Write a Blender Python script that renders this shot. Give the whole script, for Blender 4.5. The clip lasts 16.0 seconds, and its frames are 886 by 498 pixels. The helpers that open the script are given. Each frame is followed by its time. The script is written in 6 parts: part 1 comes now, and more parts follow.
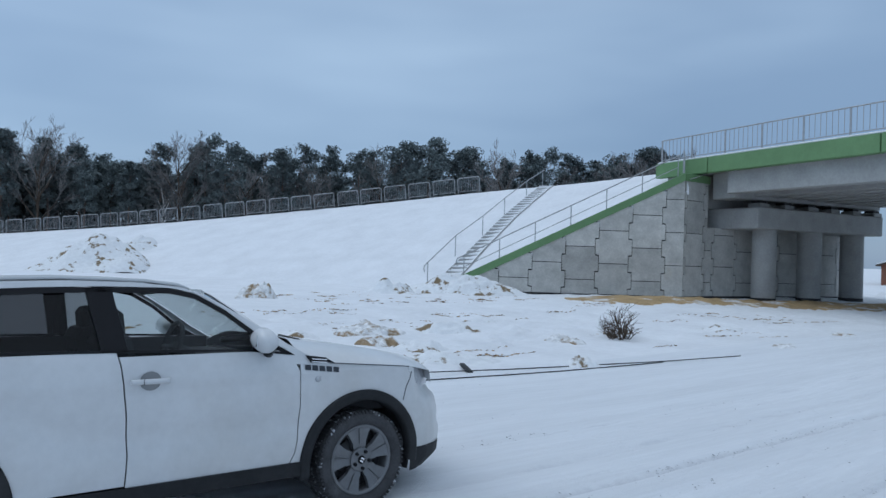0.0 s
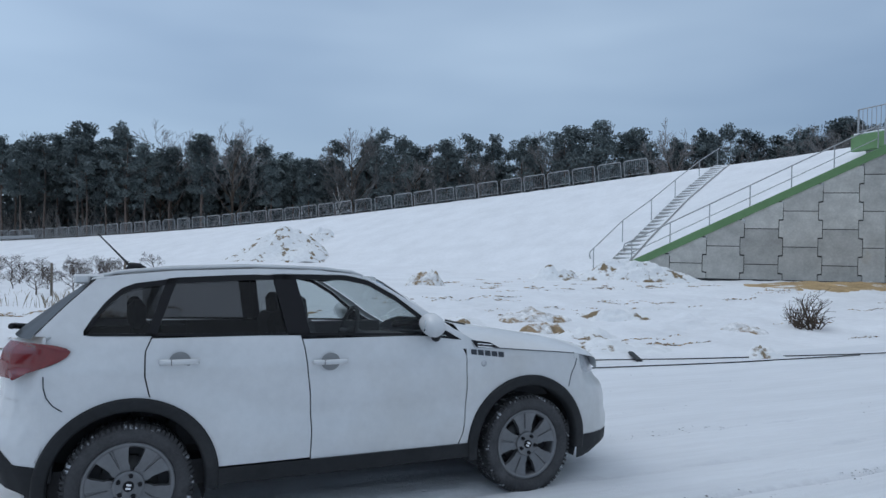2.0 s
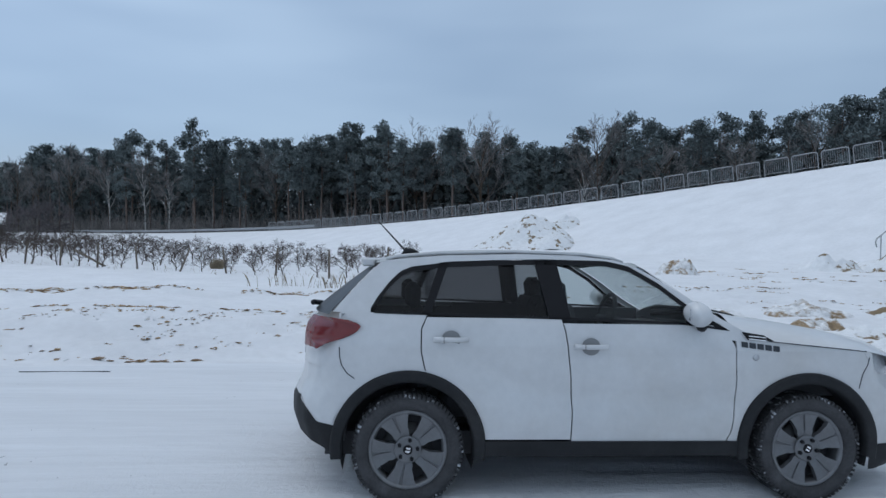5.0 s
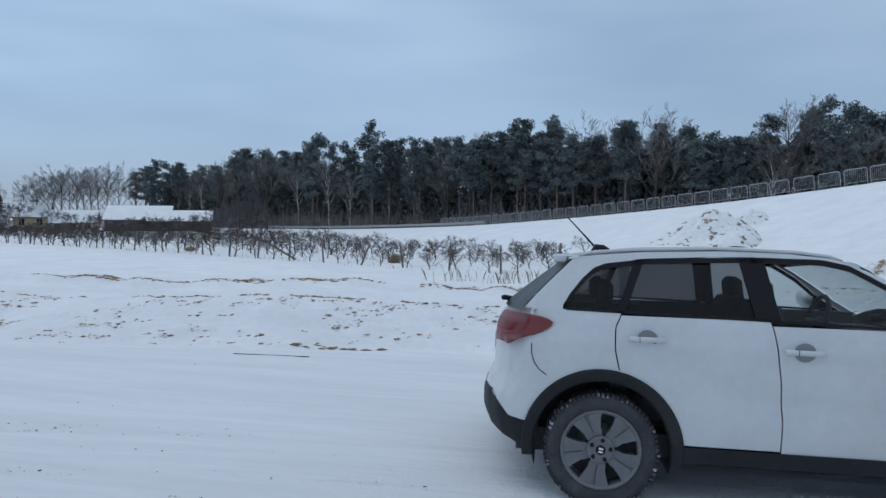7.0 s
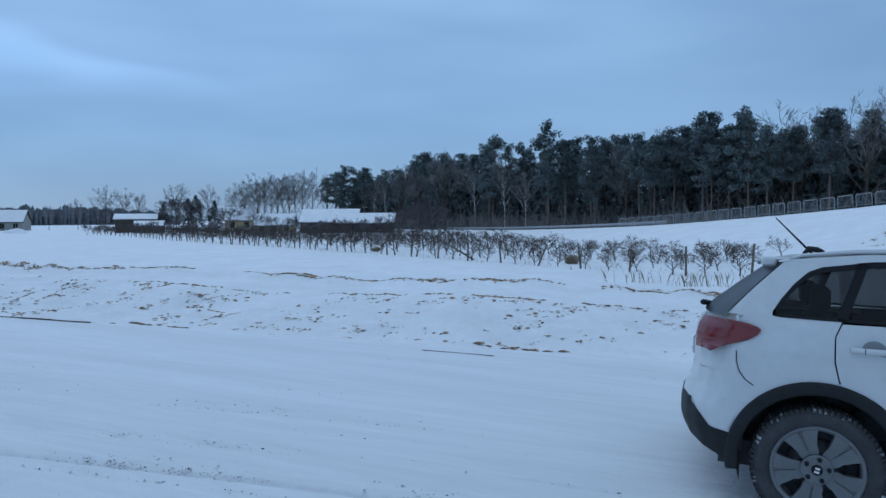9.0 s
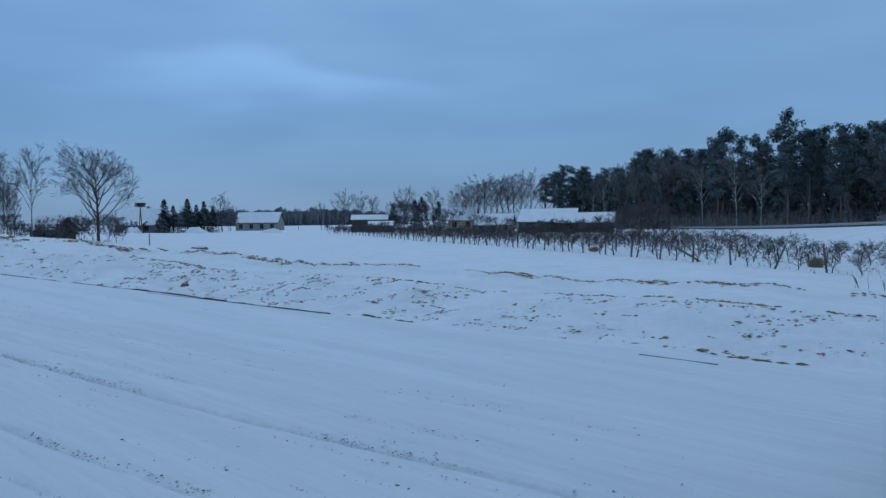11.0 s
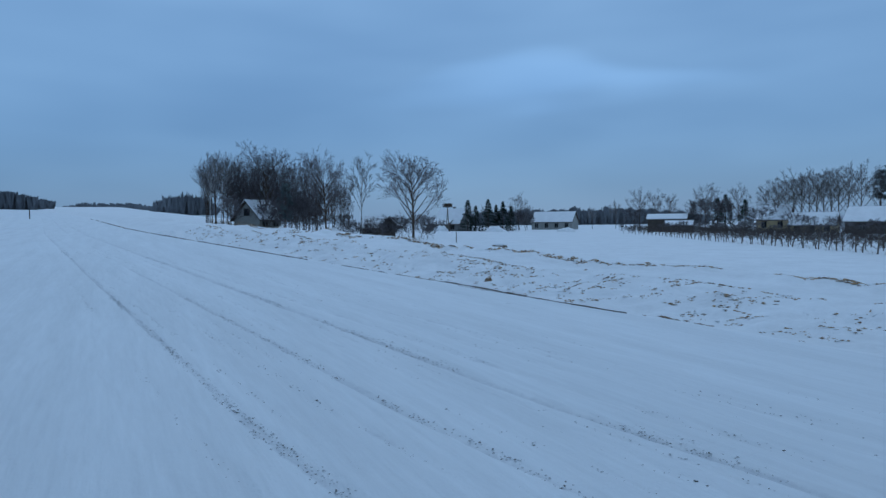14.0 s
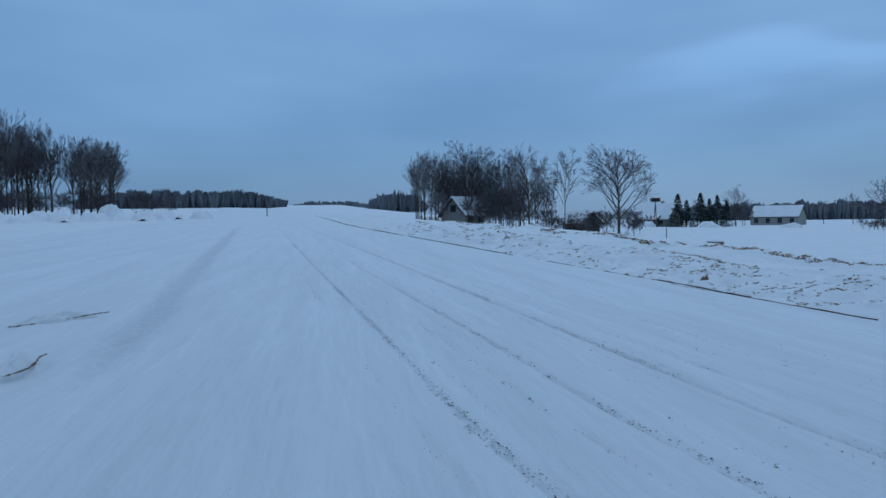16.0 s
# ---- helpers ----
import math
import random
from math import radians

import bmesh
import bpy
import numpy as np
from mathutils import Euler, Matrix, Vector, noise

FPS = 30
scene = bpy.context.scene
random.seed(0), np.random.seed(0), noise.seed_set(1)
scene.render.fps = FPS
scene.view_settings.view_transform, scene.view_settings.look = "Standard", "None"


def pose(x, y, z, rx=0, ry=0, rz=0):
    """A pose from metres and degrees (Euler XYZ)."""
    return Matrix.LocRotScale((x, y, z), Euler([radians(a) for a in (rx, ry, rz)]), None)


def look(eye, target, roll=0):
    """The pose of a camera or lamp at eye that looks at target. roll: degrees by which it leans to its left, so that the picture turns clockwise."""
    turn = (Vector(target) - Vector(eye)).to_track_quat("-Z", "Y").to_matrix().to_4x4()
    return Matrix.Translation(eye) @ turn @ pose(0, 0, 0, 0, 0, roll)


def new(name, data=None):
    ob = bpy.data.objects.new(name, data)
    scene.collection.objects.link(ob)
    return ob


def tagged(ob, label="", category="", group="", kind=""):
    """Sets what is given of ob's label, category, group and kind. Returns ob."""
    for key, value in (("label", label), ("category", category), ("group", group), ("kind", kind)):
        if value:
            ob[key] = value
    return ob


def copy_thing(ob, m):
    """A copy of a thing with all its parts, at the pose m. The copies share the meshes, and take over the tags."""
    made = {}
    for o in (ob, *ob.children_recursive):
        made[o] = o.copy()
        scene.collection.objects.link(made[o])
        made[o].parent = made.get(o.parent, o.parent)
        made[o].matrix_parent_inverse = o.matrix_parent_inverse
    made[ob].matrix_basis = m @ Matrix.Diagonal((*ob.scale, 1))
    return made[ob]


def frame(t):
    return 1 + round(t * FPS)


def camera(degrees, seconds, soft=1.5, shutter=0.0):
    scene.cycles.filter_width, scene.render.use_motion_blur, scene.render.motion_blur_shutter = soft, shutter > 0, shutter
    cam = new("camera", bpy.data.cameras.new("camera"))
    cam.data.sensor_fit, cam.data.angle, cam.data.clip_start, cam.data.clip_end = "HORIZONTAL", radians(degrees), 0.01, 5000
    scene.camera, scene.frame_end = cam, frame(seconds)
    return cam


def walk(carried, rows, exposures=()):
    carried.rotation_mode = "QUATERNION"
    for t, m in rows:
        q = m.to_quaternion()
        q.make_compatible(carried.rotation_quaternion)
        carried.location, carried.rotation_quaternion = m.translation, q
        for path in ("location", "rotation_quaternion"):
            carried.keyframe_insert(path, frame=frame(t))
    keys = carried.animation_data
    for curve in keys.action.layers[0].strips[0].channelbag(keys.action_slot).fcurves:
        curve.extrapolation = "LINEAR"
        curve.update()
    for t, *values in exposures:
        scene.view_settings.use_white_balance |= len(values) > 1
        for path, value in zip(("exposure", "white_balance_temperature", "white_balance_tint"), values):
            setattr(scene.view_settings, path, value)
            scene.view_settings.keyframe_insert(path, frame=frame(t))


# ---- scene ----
cam = camera(64.6, 16.0)
PATH = [
    (0, (-1.284, -4.927, 1.708), (-0.052, -3.352, 1.725), 1.8),
    (0.5, (-1.273, -4.923, 1.706), (-0.099, -3.304, 1.711), 1.5),
    (1, (-1.277, -4.929, 1.706), (-0.214, -3.235, 1.699), 1.2),
    (1.5, (-1.281, -4.935, 1.703), (-0.332, -3.175, 1.685), 1.0),
    (2, (-1.288, -4.955, 1.703), (-0.453, -3.138, 1.673), 0.8),
    (2.5, (-1.292, -4.965, 1.701), (-0.551, -3.108, 1.661), 0.7),
    (3, (-1.306, -4.967, 1.699), (-0.684, -3.067, 1.65), 0.5),
    (3.5, (-1.324, -4.979, 1.696), (-0.837, -3.039, 1.643), 0.5),
    (4, (-1.342, -4.985, 1.693), (-0.961, -3.022, 1.634), 0.5),
    (6.5, (-1.506, -4.969, 1.692), (-1.687, -2.979, 1.609), 0.2),
    (7, (-1.541, -4.984, 1.692), (-1.846, -3.01, 1.606), 0.2),
    (7.5, (-1.578, -5.027, 1.701), (-2.0, -3.074, 1.614), 0.1),
    (8, (-1.612, -5.013, 1.696), (-2.141, -3.086, 1.611), 0.0),
    (8.5, (-1.629, -5.015, 1.699), (-2.259, -3.119, 1.614), -0.2),
    (9, (-1.635, -5.05, 1.702), (-2.417, -3.211, 1.618), -0.3),
    (9.2, (-1.633, -5.066, 1.705), (-2.479, -3.256, 1.621), -0.3),
    (11.3, (-1.546, -5.077, 1.713), (-2.922, -3.627, 1.635), -0.6),
    (11.5, (-1.528, -5.159, 1.704), (-2.954, -3.759, 1.628), -0.6),
    (12, (-1.531, -5.212, 1.694), (-3.094, -3.967, 1.62), -0.6),
    (12.5, (-1.49, -5.254, 1.711), (-3.137, -4.122, 1.635), -0.6),
    (13, (-1.458, -5.276, 1.706), (-3.151, -4.214, 1.631), -0.6),
    (13.5, (-1.403, -5.297, 1.729), (-3.15, -4.326, 1.652), -0.5),
    (14, (-1.335, -5.348, 1.73), (-3.137, -4.484, 1.655), -0.5),
    (14.5, (-1.343, -5.376, 1.727), (-3.201, -4.638, 1.652), -0.5),
    (15, (-1.413, -5.374, 1.727), (-3.322, -4.784, 1.652), -0.7),
    (15.5, (-1.512, -5.362, 1.714), (-3.459, -4.913, 1.637), -0.6),
    (16, (-1.554, -5.388, 1.715), (-3.527, -5.069, 1.634), -0.7),
]
EXPOSURES = [(0, 0.05, 5720, 5), (0.9, 0.07, 6000, 7), (6.5, 0.03, 5970, 7), (7.5, -0.02, 5690, 4), (8.0, -0.06, 5410, 2), (8.5, -0.12, 5150, 1), (9.2, -0.30, 4880, 1), (11.3, -0.60, 4690, -1), (16, -0.62, 4690, -1)]
walk(cam, [(t, look(eye, target, roll)) for t, eye, target, roll in PATH], EXPOSURES)

# ---- world and light ----
world = bpy.data.worlds.new("overcast_sky")
scene.world = world
world.use_nodes = True
wn, wl = world.node_tree.nodes, world.node_tree.links
wn.clear()


w_out = wn.new("ShaderNodeOutputWorld")
w_bg = wn.new("ShaderNodeBackground")
w_sky = wn.new("ShaderNodeTexSky")
w_sky.sky_type = "NISHITA"
w_sky.sun_disc = False
w_sky.sun_elevation = radians(55)
w_sky.sun_rotation = radians(-54)
w_tc = wn.new("ShaderNodeTexCoord")
w_sep = wn.new("ShaderNodeSeparateXYZ")
w_grad = wn.new("ShaderNodeValToRGB")
w_map = wn.new("ShaderNodeMapping")
w_map.inputs["Scale"].default_value = (1.1, 1.1, 4.5)
w_noise = wn.new("ShaderNodeTexNoise")
w_noise.inputs["Scale"].default_value = 1.35
w_noise.inputs["Detail"].default_value = 3.0
w_noise.inputs["Roughness"].default_value = 0.5
w_nramp = wn.new("ShaderNodeValToRGB")
w_mix = wn.new("ShaderNodeMix")
w_mix.data_type, w_mix.blend_type = "RGBA", "MULTIPLY"
w_mix.inputs[0].default_value = 1.0
w_add = wn.new("ShaderNodeMix")
w_add.data_type, w_add.blend_type = "RGBA", "MIX"
w_add.inputs[0].default_value = 0.03
g = w_grad.color_ramp
g.elements[0].position, g.elements[0].color = 0.0, (0.325, 0.415, 0.555, 1)
g.elements[1].position, g.elements[1].color = 1.0, (0.83, 0.875, 0.94, 1)
for at_, col in ((0.12, (0.35, 0.46, 0.625, 1)), (0.32, (0.475, 0.595, 0.755, 1)), (0.6, (0.70, 0.785, 0.905, 1))):
    e = g.elements.new(at_)
    e.color = col
r = w_nramp.color_ramp
r.elements[0].position, r.elements[0].color = 0.36, (0.98, 1.0, 1.04, 1)
r.elements[1].position, r.elements[1].color = 0.72, (1.55, 1.48, 1.40, 1)
wl.new(w_tc.outputs["Generated"], w_sep.inputs[0])
wl.new(w_sep.outputs["Z"], w_grad.inputs[0])
wl.new(w_tc.outputs["Generated"], w_map.inputs[0])
wl.new(w_map.outputs[0], w_noise.inputs["Vector"])
wl.new(w_noise.outputs[0], w_nramp.inputs[0])
wl.new(w_grad.outputs[0], w_mix.inputs[6])
wl.new(w_nramp.outputs[0], w_mix.inputs[7])
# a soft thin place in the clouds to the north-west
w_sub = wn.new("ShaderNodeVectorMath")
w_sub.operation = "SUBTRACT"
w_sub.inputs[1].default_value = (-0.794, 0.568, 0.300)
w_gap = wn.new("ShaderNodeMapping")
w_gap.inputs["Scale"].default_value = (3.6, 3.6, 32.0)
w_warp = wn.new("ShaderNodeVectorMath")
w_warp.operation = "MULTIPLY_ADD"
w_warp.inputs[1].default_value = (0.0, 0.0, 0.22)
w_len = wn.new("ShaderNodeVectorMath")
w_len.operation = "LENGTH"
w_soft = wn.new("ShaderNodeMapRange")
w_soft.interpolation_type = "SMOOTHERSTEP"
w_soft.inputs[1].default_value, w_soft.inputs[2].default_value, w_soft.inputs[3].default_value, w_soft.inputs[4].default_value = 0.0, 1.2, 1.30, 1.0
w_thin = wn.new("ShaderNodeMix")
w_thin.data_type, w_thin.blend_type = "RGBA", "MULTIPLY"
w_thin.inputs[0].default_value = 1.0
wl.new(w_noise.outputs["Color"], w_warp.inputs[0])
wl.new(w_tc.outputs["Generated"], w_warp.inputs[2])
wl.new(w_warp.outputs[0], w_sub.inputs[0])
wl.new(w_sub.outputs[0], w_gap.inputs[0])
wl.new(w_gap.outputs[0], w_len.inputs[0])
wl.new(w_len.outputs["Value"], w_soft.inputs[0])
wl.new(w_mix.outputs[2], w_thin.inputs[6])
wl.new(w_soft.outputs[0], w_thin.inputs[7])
w_side = wn.new("ShaderNodeMapRange")
w_side.inputs[1].default_value, w_side.inputs[2].default_value, w_side.inputs[3].default_value, w_side.inputs[4].default_value = -1.0, 0.3, 1.10, 0.86
w_even = wn.new("ShaderNodeMix")
w_even.data_type, w_even.blend_type = "RGBA", "MULTIPLY"
w_even.inputs[0].default_value = 1.0
wl.new(w_sep.outputs["X"], w_side.inputs[0])
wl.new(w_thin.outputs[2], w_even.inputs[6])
wl.new(w_side.outputs[0], w_even.inputs[7])
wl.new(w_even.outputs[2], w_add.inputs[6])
wl.new(w_sky.outputs[0], w_add.inputs[7])
wl.new(w_add.outputs[2], w_bg.inputs[0])
wl.new(w_bg.outputs[0], w_out.inputs[0])
w_bg.inputs[1].default_value = 0.64

sun = new("sun", bpy.data.lights.new("sun", "SUN"))
sun.data.energy, sun.data.angle, sun.data.color = 0.4, radians(40), (1.0, 0.97, 0.93)
sun.matrix_world = look((-25, 18, 45), (0, 0, 0))


# ---- materials ----
def mat(name, col, rough=0.6, metal=0.0, var=0.12, scale=4.0, bump=0.0, bscale=40.0, col2=None, lo=0.45, hi=0.62, coat=0.0, spec=0.5, island=0.0, stretch=None, trans=0.0, grain=0.0):
    """Principled surface: base colour with two scales of noise, an optional second colour in patches, and a fine relief."""
    m = bpy.data.materials.new(name)
    m.use_nodes = True
    n, l = m.node_tree.nodes, m.node_tree.links
    b = n["Principled BSDF"]
    b.inputs["Roughness"].default_value, b.inputs["Metallic"].default_value = rough, metal
    b.inputs["Specular IOR Level"].default_value = spec
    b.inputs["Coat Weight"].default_value = coat
    b.inputs["Transmission Weight"].default_value = trans
    tc = n.new("ShaderNodeTexCoord")
    vec = tc.outputs["Object"]
    if stretch:
        mp = n.new("ShaderNodeMapping")
        mp.inputs["Scale"].default_value = stretch
        l.new(vec, mp.inputs[0])
        vec = mp.outputs[0]

    def noise_at(s, d=5.0, rg=0.6):  # reads vec as it stands when called
        t = n.new("ShaderNodeTexNoise")
        t.inputs["Scale"].default_value, t.inputs["Detail"].default_value, t.inputs["Roughness"].default_value = s, d, rg
        l.new(vec, t.inputs["Vector"])
        return t.outputs[0]

    def mix(kind, fac, a, c):
        x = n.new("ShaderNodeMix")
        x.data_type, x.blend_type = "RGBA", kind
        for s, v in ((x.inputs[0], fac), (x.inputs[6], a), (x.inputs[7], c)):
            if isinstance(v, (int, float)):
                s.default_value = v
            elif isinstance(v, tuple):
                s.default_value = (*v, 1)
            else:
                l.new(v, s)
        return x.outputs[2]

    def ramp(v, a, c, ca=0.0, cc=1.0):
        x = n.new("ShaderNodeMapRange")
        x.inputs[1].default_value, x.inputs[2].default_value, x.inputs[3].default_value, x.inputs[4].default_value = a, c, ca, cc
        l.new(v, x.inputs[0])
        return x.outputs[0]

    out = col
    if col2:
        out = mix("MIX", ramp(noise_at(scale * 0.35, 6), lo, hi), col, col2)
    if var:
        v1 = ramp(noise_at(scale), 0.3, 0.7, 1 - var, 1 + var)
        out = mix("MULTIPLY", 1.0, out, v1)
        v2 = ramp(noise_at(scale * 9, 3), 0.3, 0.7, 1 - var * 0.6, 1 + var * 0.6)
        out = mix("MULTIPLY", 1.0, out, v2)
    if island:
        oi = n.new("ShaderNodeObjectInfo")
        out = mix("MULTIPLY", 1.0, out, ramp(oi.outputs["Random"], 0, 1, 1 - island, 1 + island))
    if isinstance(out, tuple):
        b.inputs["Base Color"].default_value = (*out, 1)
    else:
        l.new(out, b.inputs["Base Color"])
    if bump:
        bp = n.new("ShaderNodeBump")
        bp.inputs["Strength"].default_value = bump
        bp.inputs["Distance"].default_value = 0.02
        height = noise_at(bscale, 6, 0.65)
        if grain:
            vec = tc.outputs["Object"]
            add_ = n.new("ShaderNodeMath")
            add_.operation = "ADD"
            l.new(height, add_.inputs[0])
            l.new(noise_at(grain, 6, 0.75), add_.inputs[1])
            height = add_.outputs[0]
        l.new(height, bp.inputs["Height"])
        l.new(bp.outputs[0], b.inputs["Normal"])
    return m


SNOW = mat("snow", (0.80, 0.81, 0.83), 0.75, var=0.06, scale=0.6, bump=0.9, bscale=3.2, spec=0.3, grain=22.0)
SNOW_ROAD = mat("packed_snow", (0.765, 0.78, 0.805), 0.6, var=0.06, scale=0.8, bump=1.0, bscale=3.6, spec=0.3, stretch=(0.18, 2.4, 1), grain=13.0)
# where wheels have packed the road's snow, and along the gutter, it is greyer and broken up
_n, _l = SNOW_ROAD.node_tree.nodes, SNOW_ROAD.node_tree.links
_base = _n["Principled BSDF"].inputs["Base Color"]
_at, _tc, _nz, _mul, _rmp, _mx = (_n.new("ShaderNode" + k) for k in ("Attribute", "TexCoord", "TexNoise", "Math", "MapRange", "Mix"))
_at.attribute_name = "packed"
_nz.inputs["Scale"].default_value, _nz.inputs["Detail"].default_value, _nz.inputs["Roughness"].default_value = 8.5, 6.0, 0.8
_mul.operation = "MULTIPLY"
_rmp.inputs[1].default_value, _rmp.inputs[2].default_value = 0.25, 0.60
_mx.data_type = "RGBA"
_mx.inputs[7].default_value = (0.585, 0.60, 0.635, 1)
_l.new(_tc.outputs["Object"], _nz.inputs["Vector"])
_l.new(_at.outputs["Fac"], _mul.inputs[0])
_l.new(_nz.outputs[0], _mul.inputs[1])
_l.new(_mul.outputs[0], _rmp.inputs[0])
_l.new(_rmp.outputs[0], _mx.inputs[0])
_l.new(_base.links[0].from_socket, _mx.inputs[6])
_l.new(_mx.outputs[2], _base)
SNOW_SAND = mat("sandy_snow", (0.78, 0.79, 0.80), 0.8, var=0.08, scale=5.0, bump=0.8, bscale=9.0, col2=(0.22, 0.165, 0.10), lo=0.565, hi=0.61, spec=0.2)
SAND = mat("frozen_sand", (0.30, 0.22, 0.135), 0.9, var=0.3, scale=7.0, bump=0.9, bscale=14.0, col2=(0.74, 0.74, 0.74), lo=0.42, hi=0.50, spec=0.2)
CLOD = mat("brown_earth", (0.19, 0.13, 0.08), 0.95, var=0.3, scale=6.0, bump=0.8, bscale=20.0, spec=0.2)
CONC = mat("concrete", (0.36, 0.36, 0.35), 0.85, var=0.12, scale=1.2, bump=0.35, bscale=30.0, spec=0.3)
PANEL = mat("concrete_panel", (0.47, 0.46, 0.43), 0.88, var=0.16, scale=1.5, bump=0.3, bscale=30.0, spec=0.3, island=0.16, col2=(0.40, 0.34, 0.24), lo=0.60, hi=0.78)
JOINT = mat("dark_joint", (0.05, 0.05, 0.05), 0.9, var=0.2)
BLACKSEAL = mat("bitumen_seal", (0.02, 0.02, 0.022), 0.7, var=0.2)
GREEN = mat("green_coating", (0.155, 0.27, 0.125), 0.65, var=0.08, scale=1.0, spec=0.3)
STEEL = mat("galvanised_steel", (0.36, 0.37, 0.38), 0.5, metal=0.4, var=0.1, scale=6.0)
BARK = mat("bark", (0.085, 0.065, 0.05), 0.95, var=0.3, scale=2.0, bump=0.5, bscale=10.0, spec=0.2)
PINEBARK = mat("pine_bark", (0.165, 0.125, 0.105), 0.95, var=0.3, scale=1.0, spec=0.2, col2=(0.10, 0.085, 0.075), lo=0.4, hi=0.7)
BIRCHBARK = mat("birch_bark", (0.42, 0.41, 0.39), 0.9, var=0.3, scale=3.0, spec=0.2, col2=(0.06, 0.055, 0.05), lo=0.55, hi=0.6)
# paler and bluer than real needles: haze over the wood put into the colour
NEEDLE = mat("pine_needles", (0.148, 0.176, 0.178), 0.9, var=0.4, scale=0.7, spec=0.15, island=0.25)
SPRUCE = mat("spruce_needles", (0.026, 0.044, 0.036), 0.9, var=0.4, scale=0.7, spec=0.15, island=0.2)
BRUSHWOOD = mat("grey_brushwood", (0.25, 0.235, 0.225), 0.95, var=0.4, scale=0.5, spec=0.2)
TWIG = mat("bare_twigs", (0.125, 0.114, 0.118), 0.95, var=0.3, scale=1.0, spec=0.2, island=0.3)
SNOWTWIG = mat("snowy_twigs", (0.18, 0.17, 0.165), 0.95, var=0.4, scale=0.6, spec=0.2, island=0.2)
DRYGRASS = mat("dry_grass", (0.30, 0.25, 0.18), 0.95, var=0.35, scale=2.0, spec=0.2)
WOODPOST = mat("grey_wood", (0.16, 0.135, 0.11), 0.9, var=0.3, scale=3.0, spec=0.2)


# ---- mesh helpers ----
class Geo:
    """Collects vertices and faces of one mesh."""

    def __init__(self):
        self.v, self.f = [], []

    def add(self, verts, faces):
        k = len(self.v)
        self.v += [tuple(p) for p in verts]
        self.f += [tuple(i + k for i in f) for f in faces]
        return self

    def box(self, x0, y0, z0, x1, y1, z1, m=None, bev=0.0):
        if bev:
            b = bev
            ring = [(x0 + b, y0), (x1 - b, y0), (x1, y0 + b), (x1, y1 - b), (x1 - b, y1), (x0 + b, y1), (x0, y1 - b), (x0, y0 + b)]
            inner = [(min(max(x, x0 + b), x1 - b), min(max(y, y0 + b), y1 - b)) for x, y in ring]
            vs = [(x, y, z0) for x, y in inner] + [(x, y, z0 + b) for x, y in ring] + [(x, y, z1 - b) for x, y in ring] + [(x, y, z1) for x, y in inner]
            fs = [(a * 8 + i, a * 8 + (i + 1) % 8, a * 8 + 8 + (i + 1) % 8, a * 8 + 8 + i) for a in range(3) for i in range(8)]
            fs += [tuple(range(7, -1, -1)), tuple(range(24, 32))]
        else:
            vs = [(x, y, z) for z in (z0, z1) for x, y in ((x0, y0), (x1, y0), (x1, y1), (x0, y1))]
            fs = [(3, 2, 1, 0), (4, 5, 6, 7), (0, 1, 5, 4), (1, 2, 6, 5), (2, 3, 7, 6), (3, 0, 4, 7)]
        if m is not None:
            vs = [m @ Vector(p) for p in vs]
        return self.add(vs, fs)

    def tube(self, pts, radii, n=8, cap=True):
        pts = [Vector(p) for p in pts]
        rings = []
        for i, p in enumerate(pts):
            d = (pts[min(i + 1, len(pts) - 1)] - pts[max(i - 1, 0)]).normalized()
            a = d.orthogonal().normalized() if i == 0 else (a0 - d * a0.dot(d)).normalized()
            a0 = a
            b = d.cross(a)
            r_ = radii[i] if isinstance(radii, (list, tuple)) else radii
            rings.append([p + a * (r_ * math.cos(2 * math.pi * k / n)) + b * (r_ * math.sin(2 * math.pi * k / n)) for k in range(n)])
        fs = [(i * n + k, i * n + (k + 1) % n, (i + 1) * n + (k + 1) % n, (i + 1) * n + k) for i in range(len(pts) - 1) for k in range(n)]
        if cap:
            fs += [tuple(range(n - 1, -1, -1)), tuple(range((len(pts) - 1) * n, len(pts) * n))]
        return self.add([p for ring in rings for p in ring], fs)

    def prism(self, outline, z0, z1, m=None):
        n = len(outline)
        vs = [(x, y, z) for z in (z0, z1) for x, y in outline]
        fs = [tuple(range(n - 1, -1, -1)), tuple(range(n, 2 * n))] + [(i, (i + 1) % n, n + (i + 1) % n, n + i) for i in range(n)]
        if m is not None:
            vs = [m @ Vector(p) for p in vs]
        return self.add(vs, fs)

    def grid(self, rows):
        """Rows of points of equal length, joined by quads."""
        n = len(rows[0])
        return self.add([p for row in rows for p in row], [(i * n + j, i * n + j + 1, (i + 1) * n + j + 1, (i + 1) * n + j) for i in range(len(rows) - 1) for j in range(n - 1)])

    def mesh(self, name, material, smooth=False):
        me = bpy.data.meshes.new(name)
        me.from_pydata(self.v, [], self.f)
        for m in material if isinstance(material, (list, tuple)) else [material]:
            me.materials.append(m)
        if smooth:
            me.shade_smooth()
        me.update()
        return me


def part(name, geo, material, parent=None, label="", smooth=False, m=None):
    """One mesh object, under a thing or a part."""
    ob = new(name, geo.mesh(name, material, smooth) if isinstance(geo, Geo) else geo)
    if parent is not None:
        ob.parent = parent
    if m is not None:
        ob.matrix_basis = m
    if label:
        ob["label"] = label
    return ob


def thing(name, label, category, m=None, group="", kind=""):
    ob = new(name)
    ob.empty_display_size = 0.2
    if m is not None:
        ob.matrix_basis = m
    return tagged(ob, label, category, group, kind)


def sstep(a, b, x):
    t = min(max((x - a) / (b - a), 0.0), 1.0)
    return t * t * (3 - 2 * t)


